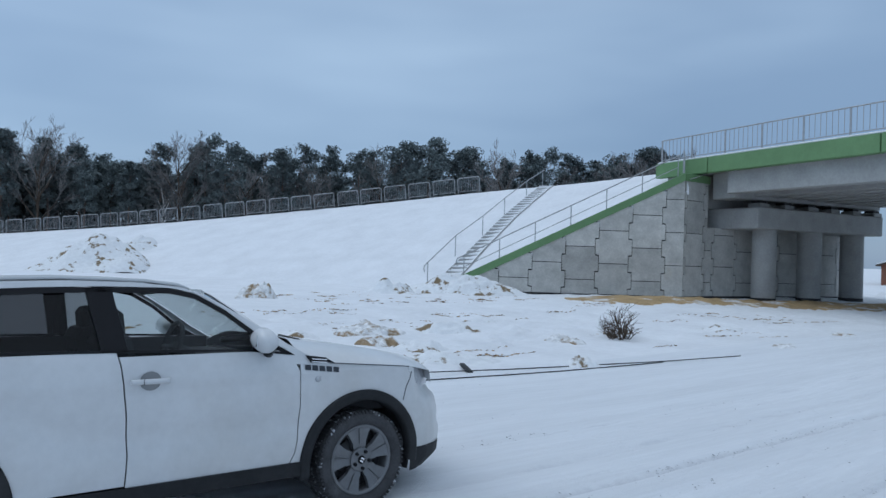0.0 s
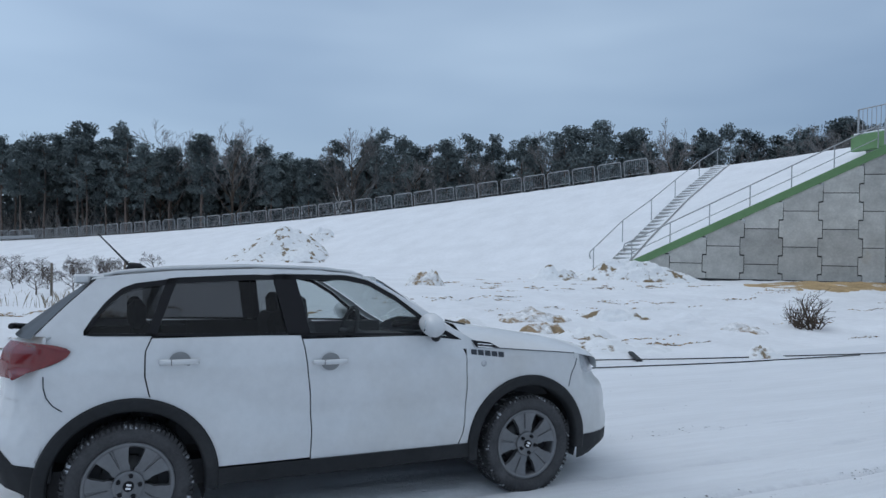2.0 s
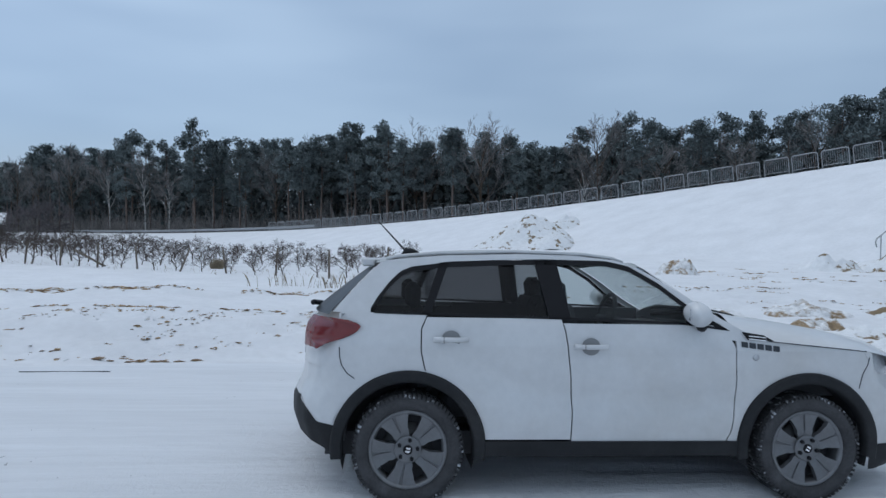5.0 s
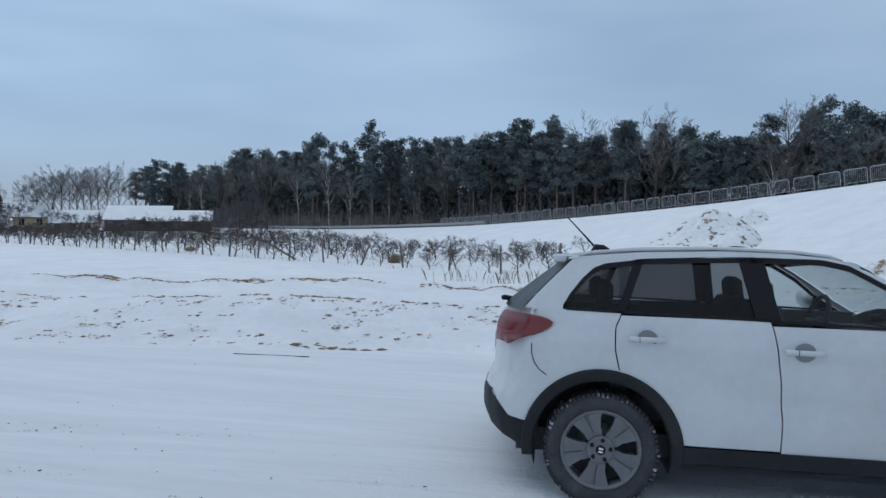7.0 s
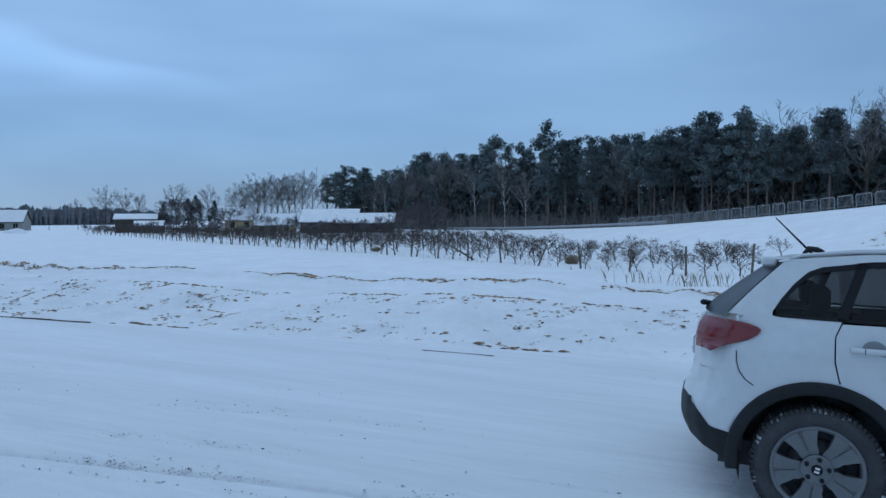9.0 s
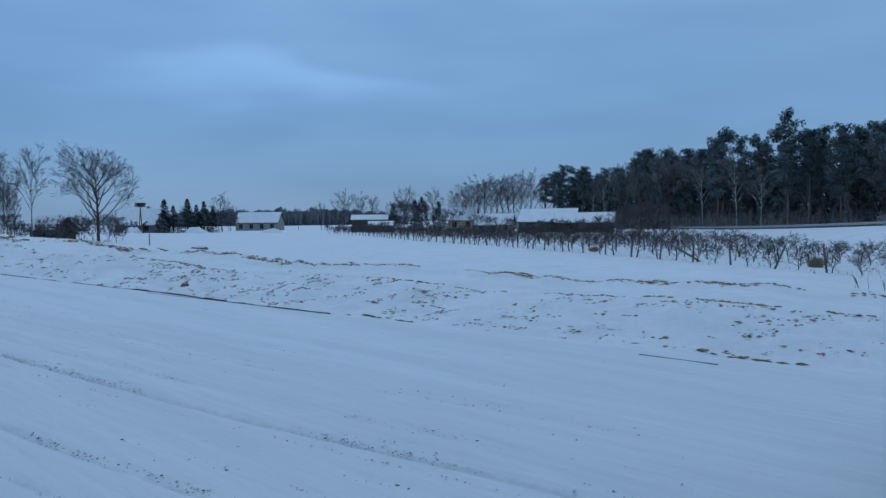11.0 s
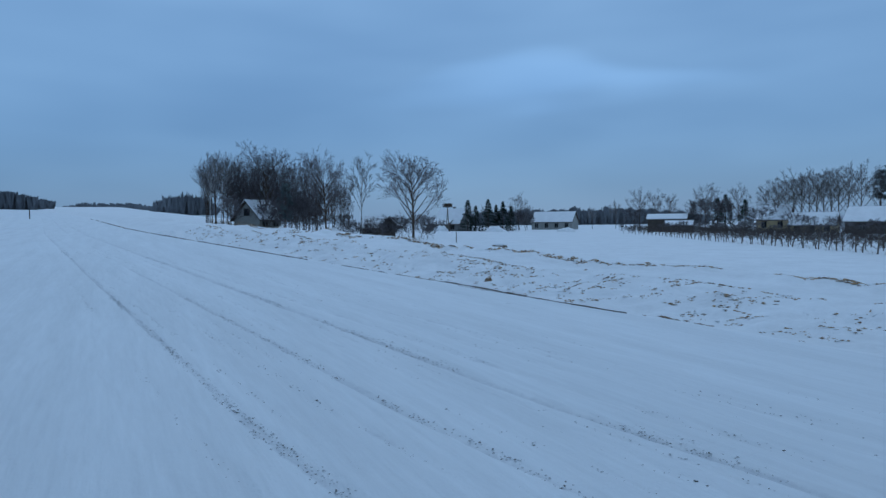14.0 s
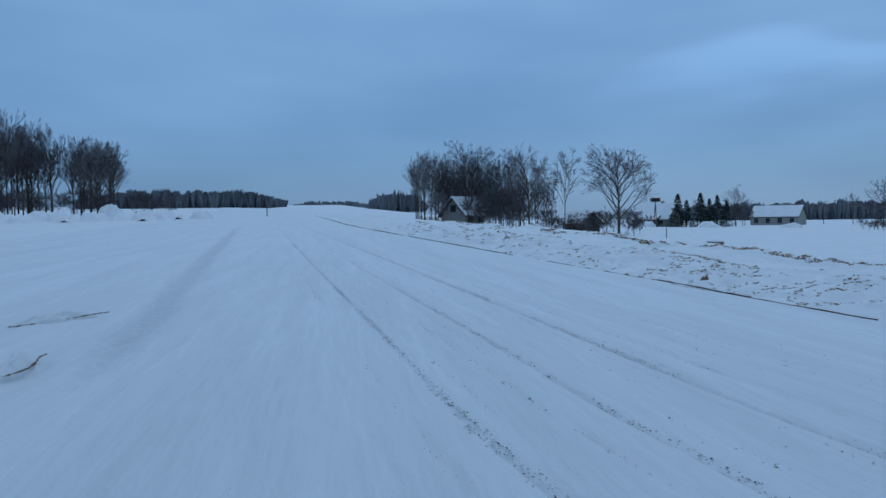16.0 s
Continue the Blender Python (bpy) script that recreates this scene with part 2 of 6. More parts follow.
def n3(x, y, s, z=0.0):
    return noise.noise((x * s, y * s, z))


# ---- ground ----
def road_mid(x):
    """How far the road's edge bends to the south, along it."""
    u = max(0.0, -x - 1.0)
    return -0.1 * u * sstep(0, 6, u) + 0.02 * max(0.0, u - 55) - 0.00022 * max(0.0, min(u, 400) - 110) ** 2


def bank_y(x, e):
    """The place across the road of a line e metres out on the bank, which narrows to the west."""
    return road_mid(x) + 3.6 + e / (1 + 0.16 * sstep(10, 30, -x))


def grade(x):
    """The road's height along its axis: it climbs gently to the west."""
    if x < 0:
        return 0.019 * min(-x, 80) + 0.028 * min(max(-x - 80, 0), 520)
    return -0.018 * x * (1 - sstep(0, 14, x)) - 0.10 * sstep(0, 14, x)


def ground_z(x, y):
    e = y - road_mid(x) - 3.6
    e = e * (1 + 0.16 * sstep(10, 30, -x)) if e > 0 else e
    zr = grade(x) - 0.022 * (min(max(y - road_mid(x), -12), 3.6) + 0.84)
    if e < 0:
        zz = zr
    else:
        west = 1 - sstep(-4, 6, x)
        ditch = -0.40 * sstep(0.2, 1.8, e) + (0.46 + 0.45 * sstep(14, 45, -x)) * sstep(2.3 - 0.9 * sstep(14, 45, -x), 5.4, e) * (0.85 + 0.15 * math.sin(x * 0.7))
        ditch += 0.10 * sstep(7.6, 8.4, e) * (1 - sstep(8.8, 9.8, e))
        flat = zr + ditch * west
        field = -0.85 + 0.2 * n3(x, y, 0.02)
        field += (grade(min(x, 0)) + 0.85) * math.exp(-(max(y, 0) / 45) ** 2) * sstep(60, 180, -x)
        east = 0.02 + 0.10 * n3(x, y, 0.18)
        far = field * west + east * (1 - west)
        k = sstep(7, 24 + 8 * sstep(10, 40, -x), e) if x < 0 else sstep(2, 10, e)
        zz = flat * (1 - k) + far * k
    rough = sstep(0.0, 1.5, e) if e > 0 else 0.0
    far_ = max(abs(x), abs(y))
    if far_ < 120:
        slope = sstep(2.0, 2.8, e) * (1 - sstep(5.2, 6.0, e)) + 0.8 * sstep(7.4, 8.0, e) * (1 - sstep(9.2, 10, e)) if e > 0 and x < 4 else (0.7 * sstep(0.8, 2.0, e) * (1 - sstep(8, 16, e)) if e > 0 else 0.0)
        zz += rough * (0.05 * n3(x, y, 0.9) + 0.025 * n3(x, y, 3.1)) + 0.012 * n3(x, y, 0.5) + slope * (1 + sstep(12, 40, -x)) * (0.10 * n3(x, y, 1.7, 5.0) + 0.10 * max(0, n3(x, y, 2.9, 9.0)))
    return zz


def axis(lo, hi, fine_lo, fine_hi, step, grow=1.18):
    xs = list(np.arange(fine_lo, fine_hi + 1e-6, step))
    s, x = step, fine_hi
    while x < hi:
        s *= grow
        x += s
        xs.append(x)
    s, x = step, fine_lo
    while x > lo:
        s *= grow
        x -= s
        xs.insert(0, x)
    return [float(v) for v in xs]


gx, gy = axis(-2600, 2600, -30, 30, 0.22, 1.07), axis(-2600, 2600, 2.0, 24, 0.16, 1.09)
ground = part("ground", Geo().grid([[(x, y, ground_z(x, y) - (0.12 * sstep(0.1, 0.6, road_mid(x) + 3.6 - y) if -410 < x < 55 and y > road_mid(x) - 16.6 else 0.0)) for x in gx] for y in gy]), SNOW, smooth=True)
tagged(ground, "snow-covered open field and verge with rough clods", "ground", kind="structure")

# ---- road: packed snow with wheel ruts ----
RUTS = [(-15.2, 0.3, 0.03), (-14.5, 0.12, 0.03), (-13.1, 0.2, 0.025), (-11.6, 0.1, 0.02), (-9.9, 0.14, 0.02), (-8.6, 0.1, 0.012), (-5.5, 0.14, 0.008), (-5.05, 0.11, 0.008), (-4.48, 0.045, 0.016), (-3.95, 0.03, 0.015), (-3.8, 0.05, 0.018), (-3.62, 0.03, 0.018), (-3.45, 0.035, 0.020), (-3.19, 0.05, 0.022), (-3.05, 0.03, 0.018), (-2.78, 0.035, 0.018), (-2.63, 0.05, 0.022), (-2.3, 0.045, 0.018), (-2.12, 0.035, 0.016), (-1.93, 0.05, 0.02), (-1.78, 0.03, 0.022), (-1.6, 0.035, 0.02), (-1.42, 0.04, 0.024), (-1.3, 0.045, 0.026), (-1.08, 0.04, 0.02), (-0.82, 0.07, 0.026), (-0.5, 0.05, 0.02), (-0.2, 0.04, 0.024), (0.06, 0.05, 0.02), (0.4, 0.06, 0.012), (1.0, 0.08, 0.014), (1.9, 0.1, 0.01), (2.6, 0.08, 0.014)]


def rut(y, x):
    """Depth of the wheel tracks, and how firmly they are packed."""
    # the shallow gutter between the two carriageways, greyed as well, with the far one a little higher
    d, pk = -0.075 * math.exp(-((y + 6.95) / 0.42) ** 2) + 0.05 * sstep(-7.2, -8.0, y), 1.0 * math.exp(-((y + 6.9 + 0.15 * n3(x, 0, 0.2)) / 0.45) ** 2) * sstep(5, 11, -x) * (1 - 0.6 * sstep(40, 90, -x))
    for k, (c, w, a) in enumerate(RUTS):
        q = (y - c - 0.18 * math.sin(x * 0.03 + k)) / (w * 1.15)
        if abs(q) < 2.5:
            g_ = a * math.exp(-q * q)
            d -= g_ * ((0.45 + 0.55 * sstep(-0.3, 0.3, n3(x, k * 7.7, 0.25))) + 0.9 * n3(x, y, 4.2, k * 1.7) + 0.5 * n3(x, y, 9.0, k * 3.1))
            pk += g_ / 0.028 * (0.65 + 0.35 * sstep(-0.4, 0.3, n3(x, k * 5.1, 0.15))) * (0.72 + 0.8 * max(0.0, n3(x, k * 3.3, 1.4)))
    return d, min(pk, 0.95)


rx, ry = axis(-420, 60, -22, 12, 0.15, 1.05), [float(v) for v in np.arange(-17, 3.66, 0.06)]
depth = [[rut(y, x) for x in rx] for y in ry]
road = part("road", Geo().grid([[(x, y + road_mid(x), ground_z(x, y + road_mid(x)) + 0.035 + d[0] + (0.006 * n3(x, y, 6.0) if abs(x) < 30 else 0)) for x, d in zip(rx, ds)] for y, ds in zip(ry, depth)]), SNOW_ROAD, smooth=True)
road.data.attributes.new("packed", "FLOAT", "POINT").data.foreach_set("value", [d[1] for ds in depth for d in ds])
tagged(road, "wide new road under packed snow with wheel ruts", "road", kind="structure")

# ---- embankment ----
CREST = [(32.5, 12.0, 6.75), (32.6, 17.2, 6.7), (32.9, 24.0, 6.55), (31.2, 32.5, 6.2), (24.0, 44.0, 4.85), (12.0, 60.0, 3.05), (-2.0, 78.0, 1.6), (-18.0, 96.0, 0.5), (-45.0, 122.0, -0.4), (-75.0, 150.0, -0.7)]
TOE = [(28.1, 14.05, 5.62), (25.6, 15.95, 4.02), (23.0, 18.0, 2.35), (19.9, 20.5, 0.30), (15.5, 29.5, -0.15), (6.0, 45.0, -0.4), (-8.0, 66.0, -0.7), (-22.0, 90.0, -0.8), (-49.0, 118.0, -1.0), (-79.0, 147.0, -1.0)]


def along(poly, s):
    """A point at s = 0 .. 1 along a polyline, by its corner numbers."""
    k = min(int(s * (len(poly) - 1)), len(poly) - 2)
    f = s * (len(poly) - 1) - k
    p = [Vector(poly[min(max(i, 0), len(poly) - 1)]) for i in (k - 1, k, k + 1, k + 2)]
    return 0.5 * (2 * p[1] + (p[2] - p[0]) * f + (2 * p[0] - 5 * p[1] + 4 * p[2] - p[3]) * f * f + (3 * p[1] - p[0] - 3 * p[2] + p[3]) * f ** 3) if k > 2 else p[1].lerp(p[2], f)


def bank_point(s, t):
    """On the embankment: t = 0 at the toe, 1 on the crest, over 1 across the top and down the far side."""
    a, b = along(TOE, s), along(CREST, s)
    if t <= 1:
        p = a.lerp(b, t)
        if t < 0:
            if s < 0.345:
                p = a.lerp(b, 0.02)
            p.z -= 0.7
            return p
        p.z += 0.12 * math.sin(math.pi * t) + 0.10 * n3(p.x, p.y, 0.25) * math.sin(math.pi * t) + 0.03 * n3(p.x, p.y, 1.4)
        return p
    out = (b - a)
    out.z = 0
    out = out.normalized().lerp(Vector((0.25, 0.97, 0)), 1 - sstep(0.12, 0.4, s)).normalized()
    p = b + out * ((t - 1) * 40)
    p.z = b.z + 0.04 if t < 1.3 else b.z * max(0.0, 1 - (t - 1.3) / 0.4) - 1.2 * min(1, (t - 1.3) / 0.4)
    return p


bank = part("embankment", Geo().grid([[bank_point(i / 220, t) for t in [-0.06] + [k / 40 for k in range(41)] + [1.05, 1.15, 1.29, 1.4, 1.55, 1.7]] for i in range(221)]), SNOW, smooth=True)
tagged(bank, "steep snow-covered road embankment rising to the bridge", "embankment", kind="structure")

# ---- bridge ----
BU = Vector((0.98, -0.199, 0)).normalized()
BV = Vector((-BU.y, BU.x, 0))
BRIDGE = Matrix(((BU.x, BV.x, 0, 32.1), (BU.y, BV.y, 0, 12.2), (0, 0, 1, 0), (0, 0, 0, 1)))
bridge = thing("bridge", "new concrete road bridge with green edge beams and steel railings", "bridge", BRIDGE)
for k in range(3):
    for side, y in ((0, 0.0), (1, -24.0)):
        x = (-0.2, 3.1, 6.5)[k]
        col = part("column", Geo().tube([(x, y, -0.25), (x, y, 3.42)], 0.56, 36), CONC, bridge, "round concrete column", smooth=False)
        part("column_foot", Geo().tube([(x, y, -0.4), (x, y, 0.12)], 0.575, 36), BLACKSEAL, col, "black bitumen-sealed column foot")
for y in (0.0, -24.0):
    part("cap_beam", Geo().box(-1.6, y - 0.75, 3.40, 7.9, y + 0.75, 4.42, bev=0.05), CONC, bridge, "concrete cap beam on the columns")
    for k in range(6):
        part("bearing_block", Geo().box(-1.0 + 1.75 * k, y - 0.35, 4.42, -0.3 + 1.75 * k, y + 0.35, 4.66, bev=0.02), CONC, bridge)
        part("bearing", Geo().box(-0.9 + 1.75 * k, y - 0.25, 4.66, -0.4 + 1.75 * k, y + 0.25, 4.78), BLACKSEAL, bridge, "black rubber bearing")
# back wall of the abutment and its side cheek
part("abutment_wall", Geo().box(-1.597, 0.70, 3.403, 8.3, 3.2, 4.417, bev=0.04), CONC, bridge, "concrete abutment beam")
part("back_wall", Geo().box(-2.55, 1.9, 4.42, 8.3, 3.2, 6.05, bev=0.03), CONC, bridge)
part("cheek_wall", Geo().box(-3.05, 1.75, 3.40, -2.6, 3.6, 6.05, bev=0.03), CONC, bridge, "concrete cheek wall beside the deck end")
part("end_diaphragm", Geo().box(-2.4, -0.15, 4.82, 8.6, 1.25, 6.06, bev=0.03), CONC, bridge, "concrete end beam of the deck")
part("deck_slab", Geo().box(-3.2, -30, 6.05, 9.2, 3.0, 6.32, bev=0.02), CONC, bridge, "concrete deck slab")
part("edge_girder", Geo().box(-2.98, -25.6, 4.98, -2.42, -0.12, 6.05, bev=0.04), CONC, bridge, "deep concrete edge girder")
for k in range(1, 9):
    x = -2.1 + 1.28 * k
    o = [(-0.34, 4.98), (0.34, 4.98), (0.34, 5.2), (0.12, 5.38), (0.12, 5.8), (0.4, 6.05), (-0.4, 6.05), (-0.12, 5.8), (-0.12, 5.38), (-0.34, 5.2)]
    part("girder", Geo().prism([(a, b) for a, b in o], -25.5, 0.0, Matrix.Translation((x, -0.1, 0)) @ Matrix(((1, 0, 0, 0), (0, 0, -1, -25.5), (0, 1, 0, 0), (0, 0, 0, 1)))), CONC, bridge, "concrete bridge girder")
for k, (y0, y1) in enumerate(((0.62, 4.0), (-7.5, 0.58), (-15.6, -7.54), (-24, -15.64), (-30, -24.04))):
    for x in (-3.5, 9.2):
        part("edge_beam", Geo().box(x, y0, 5.98, x + 0.35, y1, 6.72, bev=0.03), GREEN, bridge, "green-coated edge beam of the deck")
part("deck_snow", Geo().box(-3.46, -30, 6.72, 9.5, 3.9, 6.80, bev=0.03), SNOW, bridge, "snow lying on the deck")


def railing(name, label, length, step, bars, h, m, mid=False):
    """A straight steel railing along local x."""
    r_ = thing(name, label, "railing", m)
    k = 0
    while k * step <= length + 1e-3:
        part("post", Geo().box(k * step - 0.03, -0.03, 0, k * step + 0.03, 0.03, h), STEEL, r_)
        k += 1
    part("top_rail", Geo().tube([(-0.03, 0, h), (length + 0.03, 0, h)], 0.03, 8), STEEL, r_)
    if mid:
        part("middle_rail", Geo().tube([(0, 0, h * 0.52), (length, 0, h * 0.52)], 0.02, 6), STEEL, r_)
    if bars:
        part("bottom_rail", Geo().box(0, -0.02, 0.1, length, 0.02, 0.14), STEEL, r_)
        n = int(length / bars)
        bar = Geo().box(-0.01, -0.01, 0.14, 0.01, 0.01, h - 0.02).mesh("bar", STEEL)
        for i in range(n):
            if abs((i * bars) % step) > 0.02:
                part("bar", bar, None, r_, m=Matrix.Translation((i * bars, 0, 0)))
    return r_


railing("bridge_railing", "galvanised steel bar railing along the bridge edge", 30, 2.0, 0.25, 1.12, BRIDGE @ Matrix.Translation((-3.32, 3.75, 6.78)) @ pose(0, 0, 0, 0, 0, -90))
railing("bridge_railing", "galvanised steel bar railing along the bridge edge", 30, 2.0, 0.25, 1.12, BRIDGE @ Matrix.Translation((9.38, 3.75, 6.78)) @ pose(0, 0, 0, 0, 0, -90))

# ---- panel walls ----
W0, W1, W2, W3, W4 = Vector((19.6, 20.7, 0)), Vector((27.95, 14.1, 0)), Vector((29.91, 14.11, 0)), Vector((39.48, 12.09, 0)), Vector((42.05, 12.61, 0))
PITCH = 1.56


def trim(pts, top):
    """Cuts an outline under the line z = top(x)."""
    out = []
    for i, (x, z) in enumerate(pts):
        x2, z2 = pts[(i + 1) % len(pts)]
        d1, d2 = z - top(x), z2 - top(x2)
        if d1 <= 0:
            out.append((x, z))
        if d1 * d2 < 0:
            f = d1 / (d1 - d2)
            out.append((x + (x2 - x) * f, z + (z2 - z) * f))
    return out


def panel_wall(name, label, a, b, top, base, shift=0.0):
    """Facing panels along a line on plan, from a to b, up to top(x along the wall)."""
    d = (b - a)
    length = d.length
    d.normalize()
    m = Matrix(((d.x, 0, d.y, a.x), (d.y, 0, -d.x, a.y), (0, 1, 0, base), (0, 0, 0, 1)))
    wall = tagged(new(name), label, "wall", kind="structure")
    wall.matrix_basis = m
    nx = 40
    o = [(0, -0.3)] + [(length, -0.3)] + [(length * (1 - i / nx), max(-0.3, top(length * (1 - i / nx)) - 0.02)) for i in range(nx + 1)]
    part("wall_core", Geo().prism(o, -0.35, -0.05), JOINT, wall, "dark joints behind the panels")
    part("wall_foot", Geo().box(-0.02, -0.3, 0.0, length + 0.02, 0.10, 0.05), BLACKSEAL, wall, "black sealing strip at the wall foot")
    cols = int(length / PITCH) + 2
    for c in range(-1, cols):
        x0 = c * PITCH + shift
        for r_ in range(-1, 6):
            z0 = r_ * PITCH + (PITCH / 2 if c % 2 else 0)
            w, h, q, s = PITCH, PITCH - 0.035, PITCH * 0.25, 0.085
            a0, a1, b0, b1 = x0 + s + 0.016, x0 + w - s - 0.016, x0 - s + 0.016, x0 + w + s - 0.016
            pts = [(a0, z0), (a1, z0), (a1, z0 + q), (b1, z0 + q + 0.02), (b1, z0 + h - q - 0.02), (a1, z0 + h - q), (a1, z0 + h), (a0, z0 + h), (a0, z0 + h - q), (b0, z0 + h - q - 0.02), (b0, z0 + q + 0.02), (a0, z0 + q)]
            pts = trim(pts, top)
            pts = trim([(z, x) for x, z in pts], lambda z: length)
            pts = [(x, z) for z, x in pts]
            pts = [(max(x, 0.0), max(z, 0.06)) for x, z in pts]
            if len(pts) < 3 or max(p[0] for p in pts) - min(p[0] for p in pts) < 0.05 or max(p[1] for p in pts) - min(p[1] for p in pts) < 0.05:
                continue
            part("panel", Geo().prism(pts, -0.06, 0.035), PANEL, wall)
    return wall


L1 = (W1 - W0).length
wall_wing = panel_wall("wall_wing", "concrete panel wing wall with dark joints", W0, W1, lambda x: 0.35 + x * (5.25 / L1), 0.0, 0.35)
wall_corner = panel_wall("wall_corner", "narrow concrete panels at the wall corner", W1, W2, lambda x: 5.6, 0.0, 0.1)
wall_abutment = panel_wall("wall_abutment", "concrete panel wall under the bridge", W2, W3, lambda x: 3.45, 0.0, 0.4)
wall_return = panel_wall("wall_return", "concrete panel return wall beyond the bridge", W3, W4, lambda x: 3.9, 0.0, 0.2)


def cap(name, a, za, b, zb, h=0.36, w=0.42):
    d = (b - a)
    length = d.length
    d.normalize()
    s = (zb - za)
    g_ = Geo()
    nrm = Vector((d.y, -d.x, 0))
    vs = []
    for p, z in ((a, za), (b, zb)):
        for off, zz in ((0.08, -h), (0.08, 0), (0.08 - w, 0), (0.08 - w, -h)):
            q = p + nrm * off
            vs.append((q.x, q.y, z + zz))
    g_.add(vs, [(0, 1, 5, 4), (1, 2, 6, 5), (2, 3, 7, 6), (3, 0, 4, 7), (3, 2, 1, 0), (4, 5, 6, 7)])
    ob = part(name, g_, GREEN)
    tagged(ob, "green-coated coping along the top of the wing wall", "coping", kind="structure")
    return ob


cap("coping", W0 - (W1 - W0).normalized() * 0.5, 0.40, W1, 5.92)
cap("coping", W1, 5.92, W2 + (W2 - W1).normalized() * 0.1, 5.93)

# ---- car ----
PAINT = mat("white_car_paint", (0.62, 0.63, 0.64), 0.32, var=0.05, scale=2.2, coat=0.5, col2=(0.53, 0.52, 0.50), lo=0.5, hi=0.8)
TRIM = mat("black_plastic", (0.016, 0.017, 0.019), 0.62, var=0.25, scale=5.0, col2=(0.034, 0.034, 0.035), lo=0.52, hi=0.8, spec=0.3)
PIANO = mat("gloss_black_trim", (0.010, 0.010, 0.012), 0.3, var=0.1, spec=0.2)
RUBBER = mat("tyre_rubber", (0.05, 0.05, 0.053), 0.85, var=0.3, scale=8.0, bump=0.3, bscale=60.0, col2=(0.10, 0.10, 0.105), lo=0.56, hi=0.75)
TREADSNOW = mat("snowy_tread", (0.035, 0.035, 0.037), 0.85, var=0.3, scale=55.0, col2=(0.36, 0.37, 0.39), lo=0.56, hi=0.64)
ALLOY = mat("grey_alloy", (0.17, 0.173, 0.18), 0.42, metal=0.45, var=0.12, scale=5.0, col2=(0.22, 0.22, 0.22), lo=0.5, hi=0.8)
CHROME = mat("chrome", (0.75, 0.76, 0.78), 0.15, metal=1.0, var=0.03)
REDLAMP = mat("red_lamp_lens", (0.16, 0.012, 0.014), 0.14, var=0.12, scale=12.0, coat=0.6)
LAMPGLASS = mat("headlamp_lens", (0.46, 0.47, 0.49), 0.12, metal=0.0, var=0.2, scale=10.0, coat=0.6)
SEATS = mat("grey_seat_cloth", (0.06, 0.061, 0.066), 0.9, var=0.2, scale=12.0)
CABIN = mat("dark_cabin_plastic", (0.05, 0.05, 0.054), 0.7, var=0.15, scale=6.0)
LEGEND = mat("dark_lettering", (0.03, 0.035, 0.045), 0.5, var=0.1)
DISC = mat("brake_steel", (0.07, 0.07, 0.07), 0.5, metal=0.5, var=0.2)


def pane_material(name, tint, gloss):
    """Thin glass: clear with a tint, and a mirror skin that grows at grazing angles."""
    m = bpy.data.materials.new(name)
    m.use_nodes = True
    n, l = m.node_tree.nodes, m.node_tree.links
    n.clear()
    o, mx, tr, gl, fr = (n.new("ShaderNode" + k) for k in ("OutputMaterial", "MixShader", "BsdfTransparent", "BsdfGlossy", "Fresnel"))
    tr.inputs[0].default_value = (*tint, 1)
    gl.inputs["Roughness"].default_value = 0.02
    fr.inputs[0].default_value = gloss
    l.new(fr.outputs[0], mx.inputs[0])
    l.new(tr.outputs[0], mx.inputs[1])
    l.new(gl.outputs[0], mx.inputs[2])
    l.new(mx.outputs[0], o.inputs[0])
    return m


GLASS = pane_material("clear_glass", (0.72, 0.76, 0.76), 1.42)
TINTED = pane_material("tinted_glass", (0.27, 0.275, 0.28), 1.40)
REARGLASS = mat("rear_screen_glass", (0.035, 0.037, 0.042), 0.35, var=0.2, scale=3.0, spec=0.25)

HUBX, HUBZ, ARCH, ARCH_IN = 1.25, 0.333, 0.464, 0.394
NOSE = [(1.55, 0.876), (1.70, 0.866), (1.82, 0.838), (1.93, 0.785), (2.03, 0.70), (2.095, 0.56), (2.135, 0.32), (2.15, 0.0)]
TAIL = [(-1.50, 0.876), (-1.66, 0.858), (-1.78, 0.815), (-1.87, 0.74), (-1.94, 0.60), (-1.985, 0.38), (-2.0, 0.0)]
NOSE_DX = [(0.15, -0.20), (0.19, -0.10), (0.26, 0.0), (0.44, 0.01), (0.50, -0.015), (0.58, -0.01), (0.69, -0.04), (0.75, -0.115), (0.83, -0.135), (0.95, -0.20)]
TAIL_DX = [(0.22, 0.16), (0.31, 0.05), (0.47, 0.0), (0.58, 0.0), (0.71, 0.06), (0.85, 0.072), (0.99, 0.075), (1.06, 0.10), (1.14, 0.20)]
CREASE = [(-1.0, 0.86), (-0.78, 0.70), (-0.58, 0.585), (-0.28, 0.54), (0.77, 0.52)]
BELT = [(-1.52, 1.135), (-1.43, 1.13), (-0.32, 1.108), (0.45, 1.085), (0.73, 1.052)]
DLO_TOP = [(-1.485, 1.16), (-1.44, 1.235), (-1.38, 1.315), (-1.31, 1.385), (-1.236, 1.415), (-1.019, 1.445), (-0.70, 1.462), (-0.40, 1.472), (-0.015, 1.468), (0.133, 1.438), (0.314, 1.335), (0.527, 1.17), (0.735, 1.056)]
DRIP = [(-1.50, 1.43), (-1.40, 1.448), (-1.30, 1.462), (-1.04, 1.486), (-0.56, 1.505), (-0.2, 1.50), (0.06, 1.476), (0.243, 1.405), (0.45, 1.28), (0.62, 1.165), (0.80, 1.065)]
